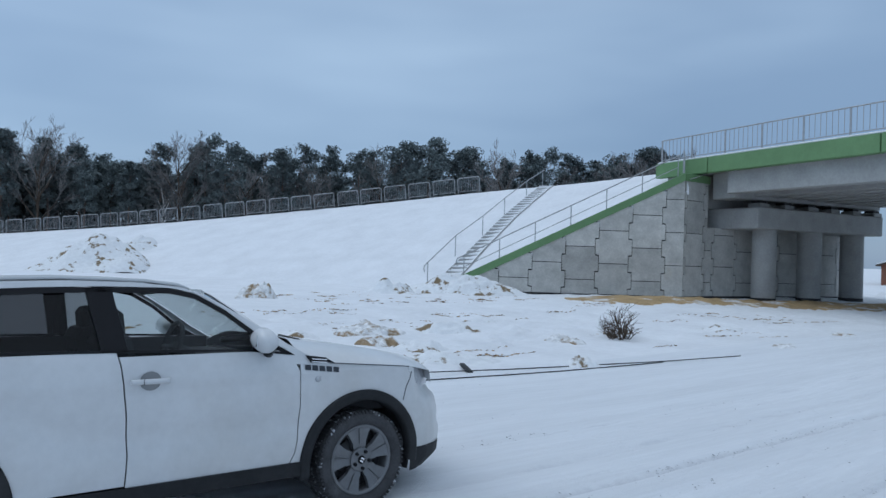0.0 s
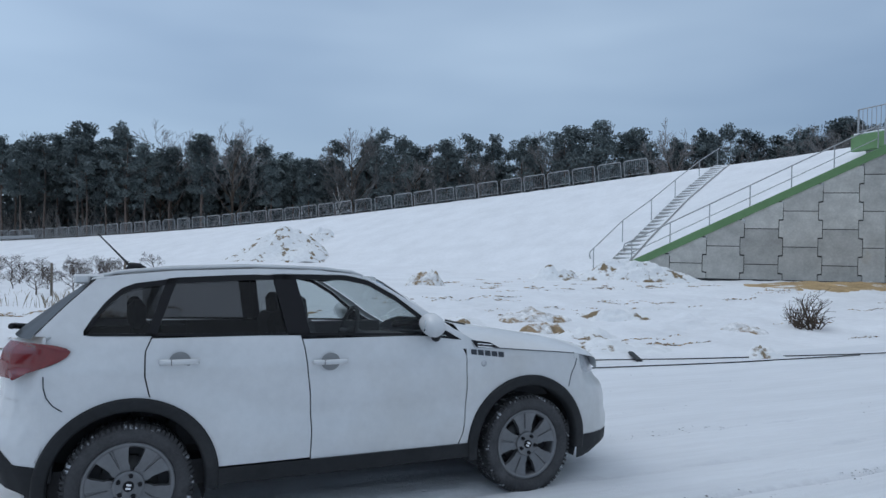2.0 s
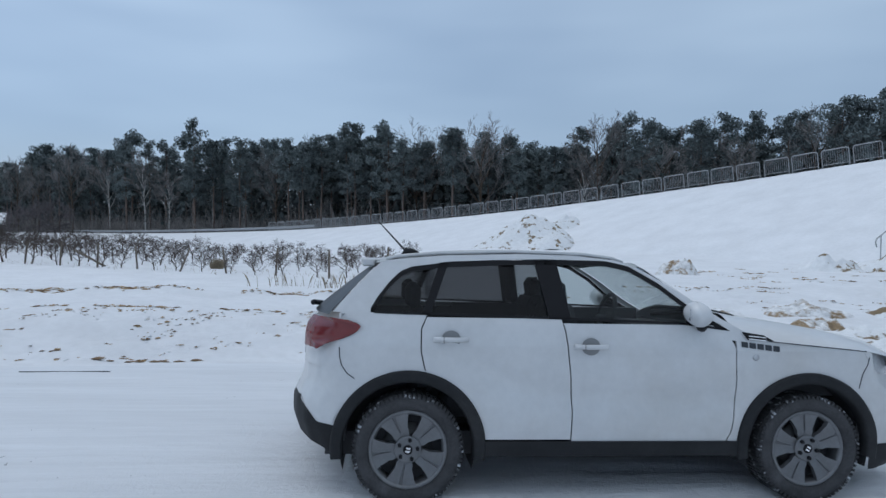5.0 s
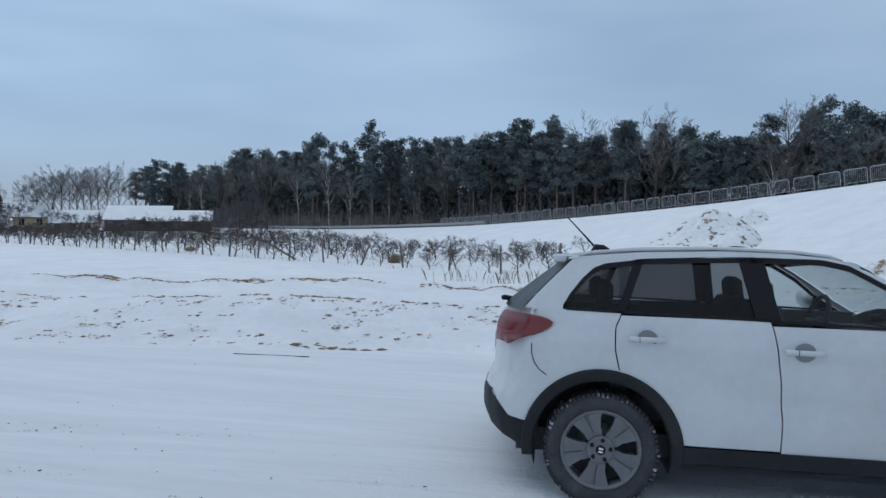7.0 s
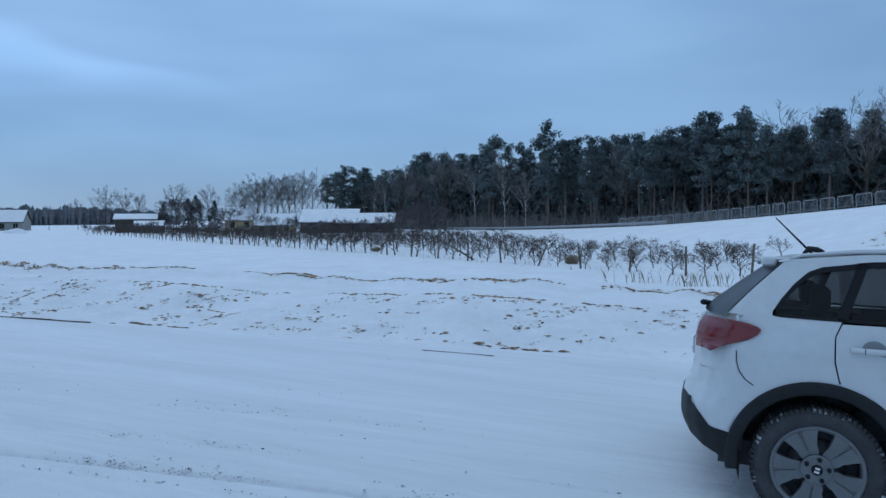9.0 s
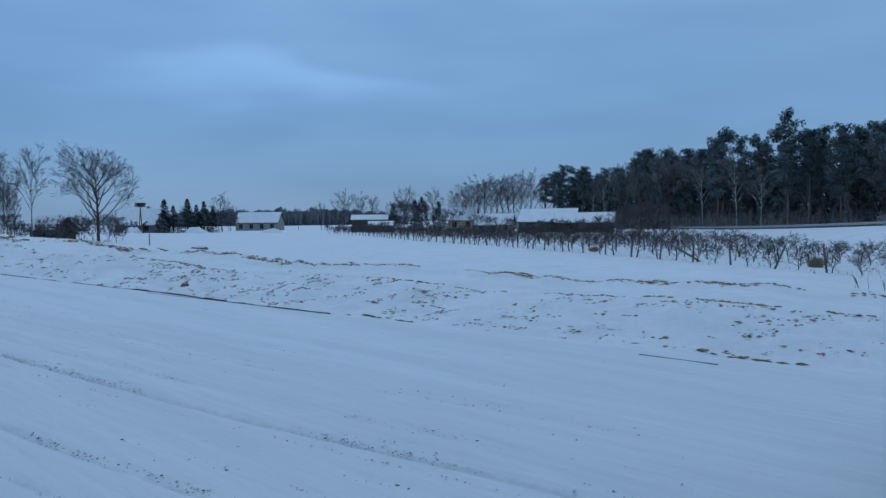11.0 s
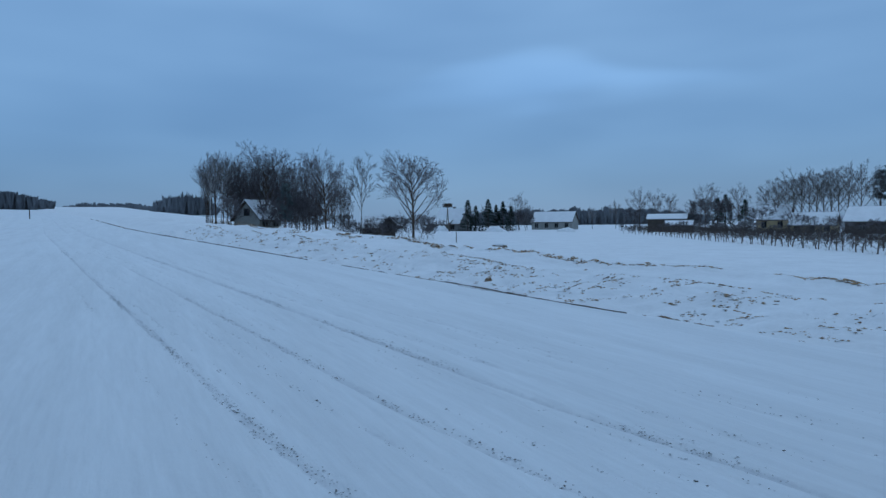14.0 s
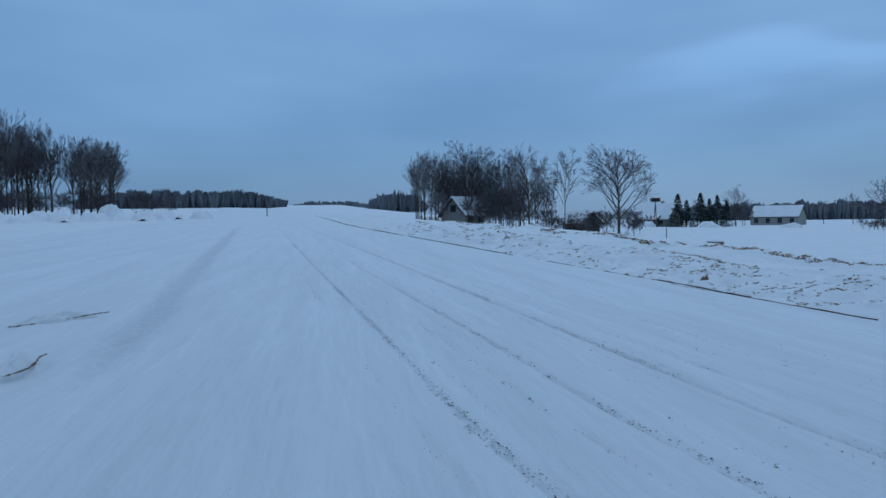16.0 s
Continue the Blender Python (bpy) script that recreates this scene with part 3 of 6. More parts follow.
RDOOR_L = [(0.34, -0.80), (0.80, -1.158), (0.915, -1.184), (1.043, -1.183), (1.13, -1.145), (1.445, -1.019)]
BCUT = [(0.34, -0.262), (0.38, -0.264), (0.552, -0.255), (0.76, -0.268), (1.033, -0.302), (1.11, -0.322), (1.47, -0.392)]
FDOOR_R = [(0.34, 0.69), (0.351, 0.702), (0.43, 0.745), (0.512, 0.763), (0.731, 0.779), (0.95, 0.772), (1.055, 0.722)]
REAR_EDGE = [(1.06, -1.76), (1.135, -1.725), (1.30, -1.575), (1.45, -1.425)]
HOOD_EDGE = [(0.72, 1.03), (0.90, 1.0), (1.15, 0.978), (1.5, 0.947), (1.66, 0.93), (1.9, 0.875), (2.0, 0.83)]
HOOD_MID = [(0.72, 1.13), (0.95, 1.112), (1.24, 1.077), (1.556, 1.025), (1.79, 0.968), (1.957, 0.90), (2.03, 0.83)]


def pw(pts, v):
    for (a, p), (b, q) in zip(pts, pts[1:]):
        if v <= b:
            f = min(max((v - a) / (b - a), 0), 1)
            return p + (q - p) * f
    return pts[-1][1]


def half_width(x, z):
    """Half of the car's width at a place on its side."""
    w = pw([(-2.0, 0.0), (-1.94, 0.60), (-1.87, 0.74), (-1.78, 0.815), (-1.66, 0.858), (-1.5, 0.876), (-1.25, 0.886), (-0.7, 0.882), (0.4, 0.880), (1.0, 0.884), (1.25, 0.888), (1.55, 0.876), (1.70, 0.866), (1.82, 0.838), (1.93, 0.785), (2.03, 0.70), (2.15, 0.0)], x)
    if z > 0.97:
        w -= (z - 0.97) * 0.22 + 0.16 * max(0, z - 1.08)
    if z < 0.97:
        c = pw(CREASE, x)
        mid = math.exp(-((z - c - 0.10) / 0.09) ** 2)
        door = sstep(-1.05, -0.6, x) * (1 - sstep(0.6, 0.95, x))
        w -= 0.022 * mid * door
        w += 0.006 * math.exp(-((z - 0.935) / 0.03) ** 2)
    if z < 0.46:
        w -= 0.12 * (0.46 - z) ** 1.3
    return w


def flank(x, z, off=0.0):
    return Vector((x, -half_width(x, z) - off, z))


def sheet(rows, side, depth=0.016):
    """A panel from rows of points, with its edge turned in."""
    n, m_ = len(rows), len(rows[0])
    g_ = Geo().grid(rows)
    loop = [(0, j) for j in range(m_)] + [(i, m_ - 1) for i in range(1, n)] + [(n - 1, j) for j in range(m_ - 2, -1, -1)] + [(i, 0) for i in range(n - 2, 0, -1)]
    k, q = len(g_.v), len(loop)
    for i, j in loop:
        g_.v.append(tuple(rows[i][j]))
    for i, j in loop:
        p = Vector(rows[i][j])
        g_.v.append((p.x * 0.999, p.y + depth, p.z - 0.001))
    for a in range(q):
        b = (a + 1) % q
        g_.f.append((k + a, k + b, k + q + b, k + q + a))
    if side > 0:
        g_.v = [(x, -y, z) for x, y, z in g_.v]
        g_.f = [f[::-1] for f in g_.f]
    return g_


def panel_z(z0, z1, xl, xr, side, n=14, nz=14, off=0.0, gap=0.004, depth=0.02):
    rows = []
    for i in range(nz + 1):
        z = z0 + (z1 - z0) * i / nz
        a, b = xl(z) + gap, xr(z) - gap
        rows.append([flank(a + (b - a) * j / n, z, off) for j in range(n + 1)])
    return sheet(rows, side, depth)


def panel_x(x0, x1, lo, hi, side, n=30, nz=6, off=0.0, depth=0.016):
    rows = []
    for i in range(nz + 1):
        row = []
        for j in range(n + 1):
            x = x0 + (x1 - x0) * j / n
            a, b = lo(x), hi(x)
            row.append(flank(x, a + (b - a) * i / nz, off))
        rows.append(row)
    return sheet(rows, side, depth)


def joined(a, b):
    return a.add(b.v, b.f)


# the car leans a little to its far side, with the fall of the road
CAR = Matrix.Translation((0, -0.87, 0)) @ pose(0, 0, 0, -3.0, 0, 0) @ Matrix.Translation((0, 0.87, 0)) @ pose(0, 0, 0, 0, math.degrees(0.018), 0)
car = thing("car", "white compact SUV with dirty flanks parked on the snow", "car", CAR)


def arc_x(z, hub, sgn, r_=ARCH):
    return hub + sgn * math.sqrt(max(r_ * r_ - (z - HUBZ) ** 2, 0.0))


ATOP = HUBZ + ARCH
for side in (-1, 1):
    # doors
    rd = panel_z(0.385, ATOP, lambda z: arc_x(z, -HUBX, 1), lambda z: pw(BCUT, z), side, 18, 16)
    joined(rd, panel_z(ATOP - 0.001, 1.112, lambda z: pw(RDOOR_L, z), lambda z: pw(BCUT, z), side, 20, 14))
    rear_door = part("rear_door", rd, PAINT, car, smooth=True)
    fd = panel_z(0.375, 1.085, lambda z: pw(BCUT, z), lambda z: pw(FDOOR_R, z), side, 24, 30)
    front_door = part("front_door", fd, PAINT, car, smooth=True)
    for door, hx, hz in ((rear_door, -1.005, 0.984), (front_door, -0.15, 0.949)):
        # flat disc on the door; the recess's shade is put into its grey
        cup = Geo()
        rows = []
        for i in range(7):
            r_ = 0.058 * i / 6
            rows.append([Vector((hx + r_ * math.cos(a), side * (half_width(hx, hz) + 0.004), hz + r_ * 0.92 * math.sin(a))) for a in [2 * math.pi * k / 28 for k in range(29)]])
        part("handle_cup", cup.grid(rows), mat("cup_shade", (0.24, 0.245, 0.25), 0.4, var=0.03) if side < 0 and door is rear_door else bpy.data.materials["cup_shade"], door, "flat grey disc for the shaded handle cup", smooth=True)
        hpts = [(hx - 0.107, 0.010), (hx - 0.095, 0.028), (hx - 0.05, 0.040), (hx + 0.03, 0.042), (hx + 0.085, 0.034), (hx + 0.105, 0.012)]
        hg = Geo()
        ring = []
        for x, o in hpts:
            y = half_width(hx, hz) + o
            ring.append([Vector((x, side * (y + 0.009 * math.cos(a)), hz + 0.001 + 0.0155 * math.sin(a))) for a in [2 * math.pi * k / 10 for k in range(11)]])
        hg.grid(ring)
        part("handle", hg, PAINT, door, "white door handle", smooth=True)
        part("handle_seam", Geo().box(hx - 0.048, side * (half_width(hx, hz) + 0.050) - 0.001, hz - 0.016, hx - 0.045, side * (half_width(hx, hz) + 0.050) + 0.001, hz + 0.017), TRIM, door)
    # wings and quarters
    fw = panel_z(0.37, ATOP, lambda z: pw(FDOOR_R, z), lambda z: arc_x(z, HUBX, -1), side, 6, 14)
    joined(fw, panel_z(ATOP - 0.001, 0.93, lambda z: pw(FDOOR_R, z), lambda z: 1.665, side, 26, 8))
    joined(fw, panel_x(0.775, 1.66, lambda x: 0.929, lambda x: pw(HOOD_EDGE, x) + (0.02 if x < 0.8 else 0), side, 26, 4))
    joined(fw, panel_x(0.70, 0.95, lambda x: pw(HOOD_EDGE, x) - 0.03, lambda x: pw(HOOD_EDGE, x) + 0.045 * (1 - sstep(0.78, 0.95, x)) + 0.004, side, 12, 4, 0.001))
    wing = part("front_wing", fw, PAINT, car, smooth=True)
    rq = panel_z(ATOP - 0.001, 1.135, lambda z: -1.67, lambda z: pw(RDOOR_L, z), side, 14, 12)
    joined(rq, panel_z(0.70, ATOP, lambda z: -1.67, lambda z: min(arc_x(z, -HUBX, -1), -1.25), side, 12, 8, 0.0, 0))
    joined(rq, panel_z(1.134, 1.44, lambda z: pw(REAR_EDGE, z), lambda z: pw([(zz, xx) for xx, zz in DLO_TOP[:6]], z), side, 10, 12))
    part("rear_quarter", rq, PAINT, car, smooth=True)
    seam = [(-1.668, 0.93), (-1.666, 0.87), (-1.652, 0.82), (-1.62, 0.775), (-1.575, 0.745)]
    part("panel_seam", Geo().tube([(x, side * (half_width(x, z) + 0.001), z) for x, z in seam], 0.0032, 6), LEGEND, car, "dark seam beside the rear bumper")
    # roof side between the windows and the roof
    part("roof_side", panel_x(-1.44, 0.80, lambda x: max(pw(DLO_TOP, x) + 0.004, 1.436 if x < -1.05 else 1.0), lambda x: max(pw(DRIP, x), pw(DLO_TOP, x) + 0.012), side, 50, 3), PAINT, car, smooth=True)
    # window surround in gloss black, with openings
    tops = lambda x: pw(DLO_TOP, x)
    belt = lambda x: pw(BELT, x)
    surround = panel_x(-1.47, 0.735, belt, lambda x: min(belt(x) + 0.015, max(tops(x), belt(x) + 0.003)), side, 50, 2, 0.003)
    joined(surround, panel_x(-1.47, 0.72, lambda x: max(tops(x) - 0.03, belt(x) + 0.005), tops, side, 60, 2, 0.003))
    zz = lambda z, a, b: a + (b - a) * (z - 1.11) / 0.36
    joined(surround, panel_z(1.112, 1.468, lambda z: zz(z, -0.40, -0.475), lambda z: zz(z, -0.265, -0.335), side, 4, 10, 0.003, 0))
    joined(surround, panel_z(1.125, 1.44, lambda z: zz(z, -1.185, -1.06), lambda z: zz(z, -1.135, -1.005), side, 3, 10, 0.003, 0))
    joined(surround, panel_z(1.085, 1.21, lambda z: 0.47, lambda z: max(0.475, pw([(1.05, 0.735), (1.17, 0.527), (1.21, 0.478)], z)), side, 6, 8, 0.003, 0))
    part("window_surround", surround, PIANO, car, "black window surround and pillars", smooth=True)
    for nm, x0, x1, mt, lb in (("quarter_window", -1.47, -1.10, TINTED, "dark tinted rear quarter window"), ("rear_window", -1.16, -0.37, TINTED, "dark tinted rear door window"), ("front_window", -0.33, 0.50, GLASS, "clear front door window")):
        pane = part(nm, panel_x(x0, x1, belt, tops, side, 30, 8, -0.012, 0.002), mt, car, lb, smooth=True)
        pane.visible_shadow = False
    # arch mouldings
    for hub, nm in ((HUBX, "front_arch"), (-HUBX, "rear_arch")):
        rows = []
        prof = [(ARCH + 0.002, -0.012), (ARCH, 0.014), (ARCH - 0.012, 0.022), (ARCH_IN + 0.012, 0.020), (ARCH_IN, 0.010), (ARCH_IN - 0.006, -0.06)]
        for k in range(49):
            a = radians(-9 + 198 * k / 48)
            row = []
            for r_, o in prof:
                x, z = hub + r_ * math.cos(a), HUBZ + r_ * math.sin(a)
                row.append(flank(x, max(z, 0.26), o))
            rows.append(row)
        g_ = Geo().grid(rows)
        well = []
        for k in range(33):
            a = radians(-18 + 216 * k / 32)
            well.append([Vector((hub + (ARCH_IN + 0.01) * math.cos(a), y, HUBZ + (ARCH_IN + 0.01) * math.sin(a))) for y in (-0.86, -0.70, -0.52)])
        wg = Geo().grid(well)
        disc = Geo()
        disc.add([(hub, -0.52, HUBZ)] + [tuple(w_[2]) for w_ in well], [(0, i + 1, i + 2) for i in range(32)])
        joined(wg, disc)
        if side > 0:
            for q in (g_, wg):
                q.v = [(x, -y, z) for x, y, z in q.v]
        part(nm, g_, TRIM, car, "black plastic wheel arch moulding", smooth=True)
        part("wheel_well", wg, CABIN, car, smooth=True)
    # sill
    part("sill", panel_z(0.285, 0.375, lambda z: -HUBX + 0.40, lambda z: HUBX - 0.405, side, 20, 6, 0.012, 0, 0.1), TRIM, car, "black plastic sill moulding", smooth=True)
    # lamps
    tl = [(0.915, -1.80), (0.95, -1.745), (0.985, -1.63), (1.02, -1.567), (1.055, -1.54), (1.085, -1.58), (1.104, -1.73)]
    rows = []
    for i in range(13):
        z = 0.915 + 0.19 * i / 12
        xr = pw(tl, z)
        line = [(xr, None)] + [(xr + (-1.70 - xr) * k / 4, None) for k in range(1, 5)] if xr > -1.70 else [(xr, None)] * 5
        pts = [flank(x, min(z, 0.96), 0.012 if 0 < j else 0.0) + Vector((0, 0, z - min(z, 0.96))) for j, (x, _) in enumerate(line)]
        for x, y in TAIL[2:5]:
            dx = pw(TAIL_DX, z)
            pts.append(Vector((min(x + dx * 0.6, pts[-1].x - 0.01), -y - 0.015, z)))
        rows.append(pts)
    lamp_ = Geo().grid(rows)
    if side > 0:
        lamp_.v = [(x, -y, z) for x, y, z in lamp_.v]
    part("tail_lamp", lamp_, REDLAMP, car, "dark red tail lamp", smooth=True)
    rows = []
    for i in range(7):
        row = []
        for j in range(13):
            s = j / 12
            xp = 1.63 + 0.40 * s
            top, low = 0.940 - 0.045 * s ** 1.4, 0.922 - 0.140 * min(1, s * 1.5) ** 0.9
            z = top + (low - top) * i / 6
            k = sstep(0.0, 1.0, (xp - 1.575) / 0.575 * 2)
            row.append(Vector((xp + pw(NOSE_DX, z) * k + 0.006, side * (pw(NOSE, xp) + 0.006), z)))
        rows.append(row)
    part("headlamp", Geo().grid(rows), LAMPGLASS, car, "clear headlamp", smooth=True)
    shut = [(0.98 + 0.65 * k / 10, pw(HOOD_EDGE, 0.98 + 0.65 * k / 10) - 0.001) for k in range(11)]
    part("bonnet_seam", Geo().tube([(x, side * (half_width(x, 0.93) + 0.001), z) for x, z in shut], 0.0035, 6), LEGEND, car, "dark gap beside the bonnet")
    part("bumper_seam", Geo().tube([(x, side * (half_width(x, z) + 0.001), z) for x, z in ((1.655, 0.895), (1.645, 0.85), (1.61, 0.79), (1.585, 0.70))], 0.003, 6), LEGEND, car, "dark gap beside the front bumper")
    # mirror
    mg = Geo()
    rows = []
    for i in range(13):
        f = i / 12
        c = math.sin(math.pi * min(max(f, 0.02), 0.98)) ** 0.45
        z = 1.085 + 0.15 * f
        rows.append([Vector((0.49 - 0.02 * f + 0.068 * c * math.copysign(abs(math.cos(a)) ** 0.7, math.cos(a)), side * (0.975 + 0.115 * c * math.copysign(abs(math.sin(a)) ** 0.8, math.sin(a))), z)) for a in [2 * math.pi * k / 24 for k in range(25)]])
    mirror = part("door_mirror", mg.grid(rows), PAINT, car, "white door mirror", smooth=True)
    part("mirror_foot", Geo().tube([(0.57, side * 0.83, 1.065), (0.53, side * 0.92, 1.10)], [0.035, 0.028], 10), TRIM, mirror, smooth=True)
    part("mirror_glass", Geo().box(-0.002, -0.062, -0.035, 0.002, 0.062, 0.035, Matrix.Translation((0.428, side * 0.965, 1.16)) @ pose(0, 0, 0, 0, 0, side * 14)), CHROME, mirror)
    # badge on the wing: dark plate with two bright slots, and bars below it
    def on_side(pts, off):
        g_ = Geo().add([(x, side * (half_width(x, min(z, 0.97)) + off), z) for x, z in pts], [tuple(range(len(pts)))])
        return g_
    part("wing_vent", on_side([(0.80, 1.050), (0.945, 1.030), (1.015, 0.992), (0.842, 1.000)], 0.006), PIANO, wing, "black vent trim on the wing")
    for z in (1.028, 1.010):
        part("vent_slot", on_side([(0.845, z), (0.955, z - 0.010), (0.965, z - 0.017), (0.850, z - 0.007)], 0.009), CHROME, wing)
    for k in range(5):
        x = 0.802 + 0.051 * k
        part("logo_bar", on_side([(x, 0.990 - 0.006 * k), (x + 0.042, 0.985 - 0.006 * k), (x + 0.042, 0.951 - 0.006 * k), (x, 0.956 - 0.006 * k)], 0.004), LEGEND, wing, "dark logo bar")
    part("side_marker", Geo().tube([(0.90, side * 0.883, 0.892), (0.90, side * 0.892, 0.892)], [0.022, 0.017], 14), LAMPGLASS, wing, smooth=True)
    # rear-seat side, roof rail
    rail = [(-1.40, side * 0.655, 1.452), (-1.34, side * 0.655, 1.476), (-1.1, side * 0.653, 1.500), (-0.6, side * 0.65, 1.520), (-0.15, side * 0.65, 1.512), (0.05, side * 0.65, 1.490), (0.12, side * 0.65, 1.464)]
    part("roof_rail", Geo().tube(rail, 0.011, 8), mat("rail_silver", (0.55, 0.56, 0.57), 0.35, metal=0.3, var=0.05) if side < 0 else bpy.data.materials["rail_silver"], car, "silver roof rail", smooth=True)
    # front seats and wheel
    for sx in (0.21,):
        y = side * 0.36
        part("front_seat", Geo().box(sx - 0.25, y - 0.25, 0.42, sx + 0.22, y + 0.25, 0.62, bev=0.05).box(-0.17, -0.25, 0, 0.0, 0.25, 0.66, Matrix.Translation((sx - 0.24, y, 0.58)) @ pose(0, 0, 0, 0, -14, 0), 0.05).box(-0.05, -0.13, 0, 0.05, 0.13, 0.19, Matrix.Translation((sx - 0.44, y, 1.15)) @ pose(0, 0, 0, 0, -8, 0), 0.035), SEATS, car, "dark cloth front seat")
    part("rear_headrest", Geo().box(-0.05, -0.12, 0, 0.05, 0.12, 0.17, Matrix.Translation((-1.22, side * 0.4, 1.14)), 0.035), SEATS, car)

# wraps: bumpers, tailgate
def wrap(curve, dxs, z0, z1, nz=10, pull=1.0, shrink=0.0, z_of=None):
    """A band round the nose or the tail, from flank to flank, between two heights."""
    full = curve + [(x, -y) for x, y in curve[::-1][1:]]
    fine = []
    for (xa, ya), (xb, yb) in zip(full, full[1:]):
        fine += [(xa + (xb - xa) * k / 4, ya + (yb - ya) * k / 4) for k in range(4)]
    fine.append(full[-1])
    rows = []
    for i in range(nz + 1):
        row = []
        for x, y in fine:
            f = i / nz
            a, b = (z0, z1) if z_of is None else z_of(x, y)
            z = a + (b - a) * f
            k = sstep(0.0, 1.0, abs(x - full[0][0]) / abs(curve[-1][0] - full[0][0]) * 2)
            tuck = 0.12 * (0.46 - z) ** 1.3 if z < 0.46 else 0.0
            xx = x + pw(dxs, z) * k
            row.append(Vector((xx, -y * (1 - shrink) + math.copysign(tuck, y), z)))
        rows.append(row)
    return Geo().grid(rows)


fb = wrap([(1.645, 0.870)] + NOSE[1:], NOSE_DX, 0, 0, 14, z_of=lambda x, y: (0.34, 0.922 - 0.075 * sstep(1.68, 2.0, x)))
part("front_bumper", fb, PAINT, car, "white front bumper", smooth=True)
for side in (-1, 1):
    part("bumper_corner", panel_z(0.345, ATOP, lambda z: max(arc_x(z, HUBX, 1), 1.25), lambda z: max(1.67, arc_x(z, HUBX, 1) + 0.012), side, 6, 10, 0.0, 0), PAINT, car, smooth=True)
    part("bumper_corner", panel_z(0.445, 0.70, lambda z: min(-1.67, arc_x(z, -HUBX, -1) - 0.012), lambda z: arc_x(z, -HUBX, -1), side, 6, 10, 0.0, 0), PAINT, car, smooth=True)
part("lower_front_bumper", wrap([(1.66, 0.872)] + NOSE[2:], NOSE_DX, 0.19, 0.35, 6, shrink=-0.006), TRIM, car, "black lower front bumper", smooth=True)
part("rear_bumper", wrap([(-1.645, 0.860)] + TAIL[1:], TAIL_DX, 0, 0, 12, z_of=lambda x, y: (pw([(-2.0, 0.60), (-1.92, 0.60), (-1.8, 0.47), (-1.6, 0.445)], x), 0.80)), PAINT, car, "white rear bumper", smooth=True)
part("lower_rear_bumper", wrap([(-1.64, 0.864)] + TAIL[1:], TAIL_DX, 0, 0, 8, shrink=-0.004, z_of=lambda x, y: (pw([(-2.0, 0.42), (-1.9, 0.36), (-1.75, 0.30), (-1.6, 0.285)], x), pw([(-2.0, 0.61), (-1.92, 0.61), (-1.8, 0.48), (-1.6, 0.45)], x))), TRIM, car, "black lower rear bumper", smooth=True)
tailgate = part("tailgate", wrap([(-1.66, 0.858)] + TAIL[2:], TAIL_DX, 0.795, 1.13, 10, shrink=0.0), PAINT, car, "white tailgate", smooth=True)
rg = []
for i in range(9):
    f = i / 8
    z = 1.12 + 0.32 * f
    xe = pw(REAR_EDGE, z)
    w = half_width(-1.3, z) - 0.03
    rg.append([Vector((xe - 0.10 * (1 - f) * (1 - abs(t) ** 3) - 0.03 * (1 - abs(t) ** 3) - 0.004, t * w, z)) for t in [k / 10 - 1 for k in range(21)]])
part("rear_screen", Geo().grid(rg), REARGLASS, tailgate, "dark tinted rear window", smooth=True).visible_shadow = False
part("spoiler", Geo().box(-1.56, -0.62, 1.437, -1.36, 0.62, 1.464, bev=0.012).box(-1.55, -0.66, 1.41, -1.47, -0.60, 1.462, bev=0.01).box(-1.55, 0.60, 1.41, -1.47, 0.66, 1.462, bev=0.01), PAINT, tailgate, "white roof spoiler")
part("rear_wiper", Geo().tube([(-1.84, 0.02, 1.135), (-1.88, -0.2, 1.155), (-1.87, -0.40, 1.165)], 0.018, 8), TRIM, tailgate, smooth=True)
part("plate_bar", Geo().box(-1.93, -0.26, 0.82, -1.90, 0.26, 0.92), LAMPGLASS, tailgate)

# roof, bonnet, windscreen
rows = []
for i in range(31):
    x = -1.46 + 1.68 * i / 30
    ze = pw(DRIP, x)
    w = half_width(x, ze)
    rows.append([Vector((x + 0.10 * (1 - t * t) * (x > 0) * (x / 0.22), t * w, ze - 0.003 + (0.040 - 0.010 * (1 - sstep(-1.46, -0.9, x))) * (1 - abs(t) ** 2.6) * (1 - 0.25 * sstep(0.0, 0.22, x)))) for t in [k / 12 - 1 for k in range(25)]])
part("roof", Geo().grid(rows), PAINT, car, "white roof", smooth=True)
rows = []
for i in range(25):
    x = 0.76 + 1.09 * i / 24
    ze, zm = pw(HOOD_EDGE, x), pw(HOOD_MID, x)
    w = min(half_width(x, 0.93) - 0.012, 0.868)
    rows.append([Vector((x + (0.07 * (1 - t * t)) * sstep(1.5, 1.85, x) + 0.12 * (1 - t * t) * (1 - sstep(0.76, 1.0, x)) * 1.0, t * w, ze + (zm - ze) * (1 - abs(t) ** 5) + 0.012 * (1 - t * t) + 0.018 * math.exp(-((abs(t) - 0.62) / 0.10) ** 2) * 0.4)) for t in [k / 14 - 1 for k in range(29)]])
rows.append([p + Vector((0.012, 0, -0.03)) for p in rows[-1]])
rows.append([p + Vector((0.006, 0, -0.06)) for p in rows[-1]])
part("bonnet", Geo().grid(rows), PAINT, car, "white bonnet", smooth=True)
rows = []
for i in range(13):
    f = i / 12
    ze = pw(DRIP, 0.20 + 0.58 * f)
    x = 0.20 + 0.58 * f
    w = half_width(x, ze) - 0.035
    rows.append([Vector((x + 0.14 * (1 - t * t) - 0.0, t * w, ze + 0.040 * (1 - f * 0.5) * (1 - abs(t) ** 2.6) + 0.004)) for t in [k / 12 - 1 for k in range(25)]])
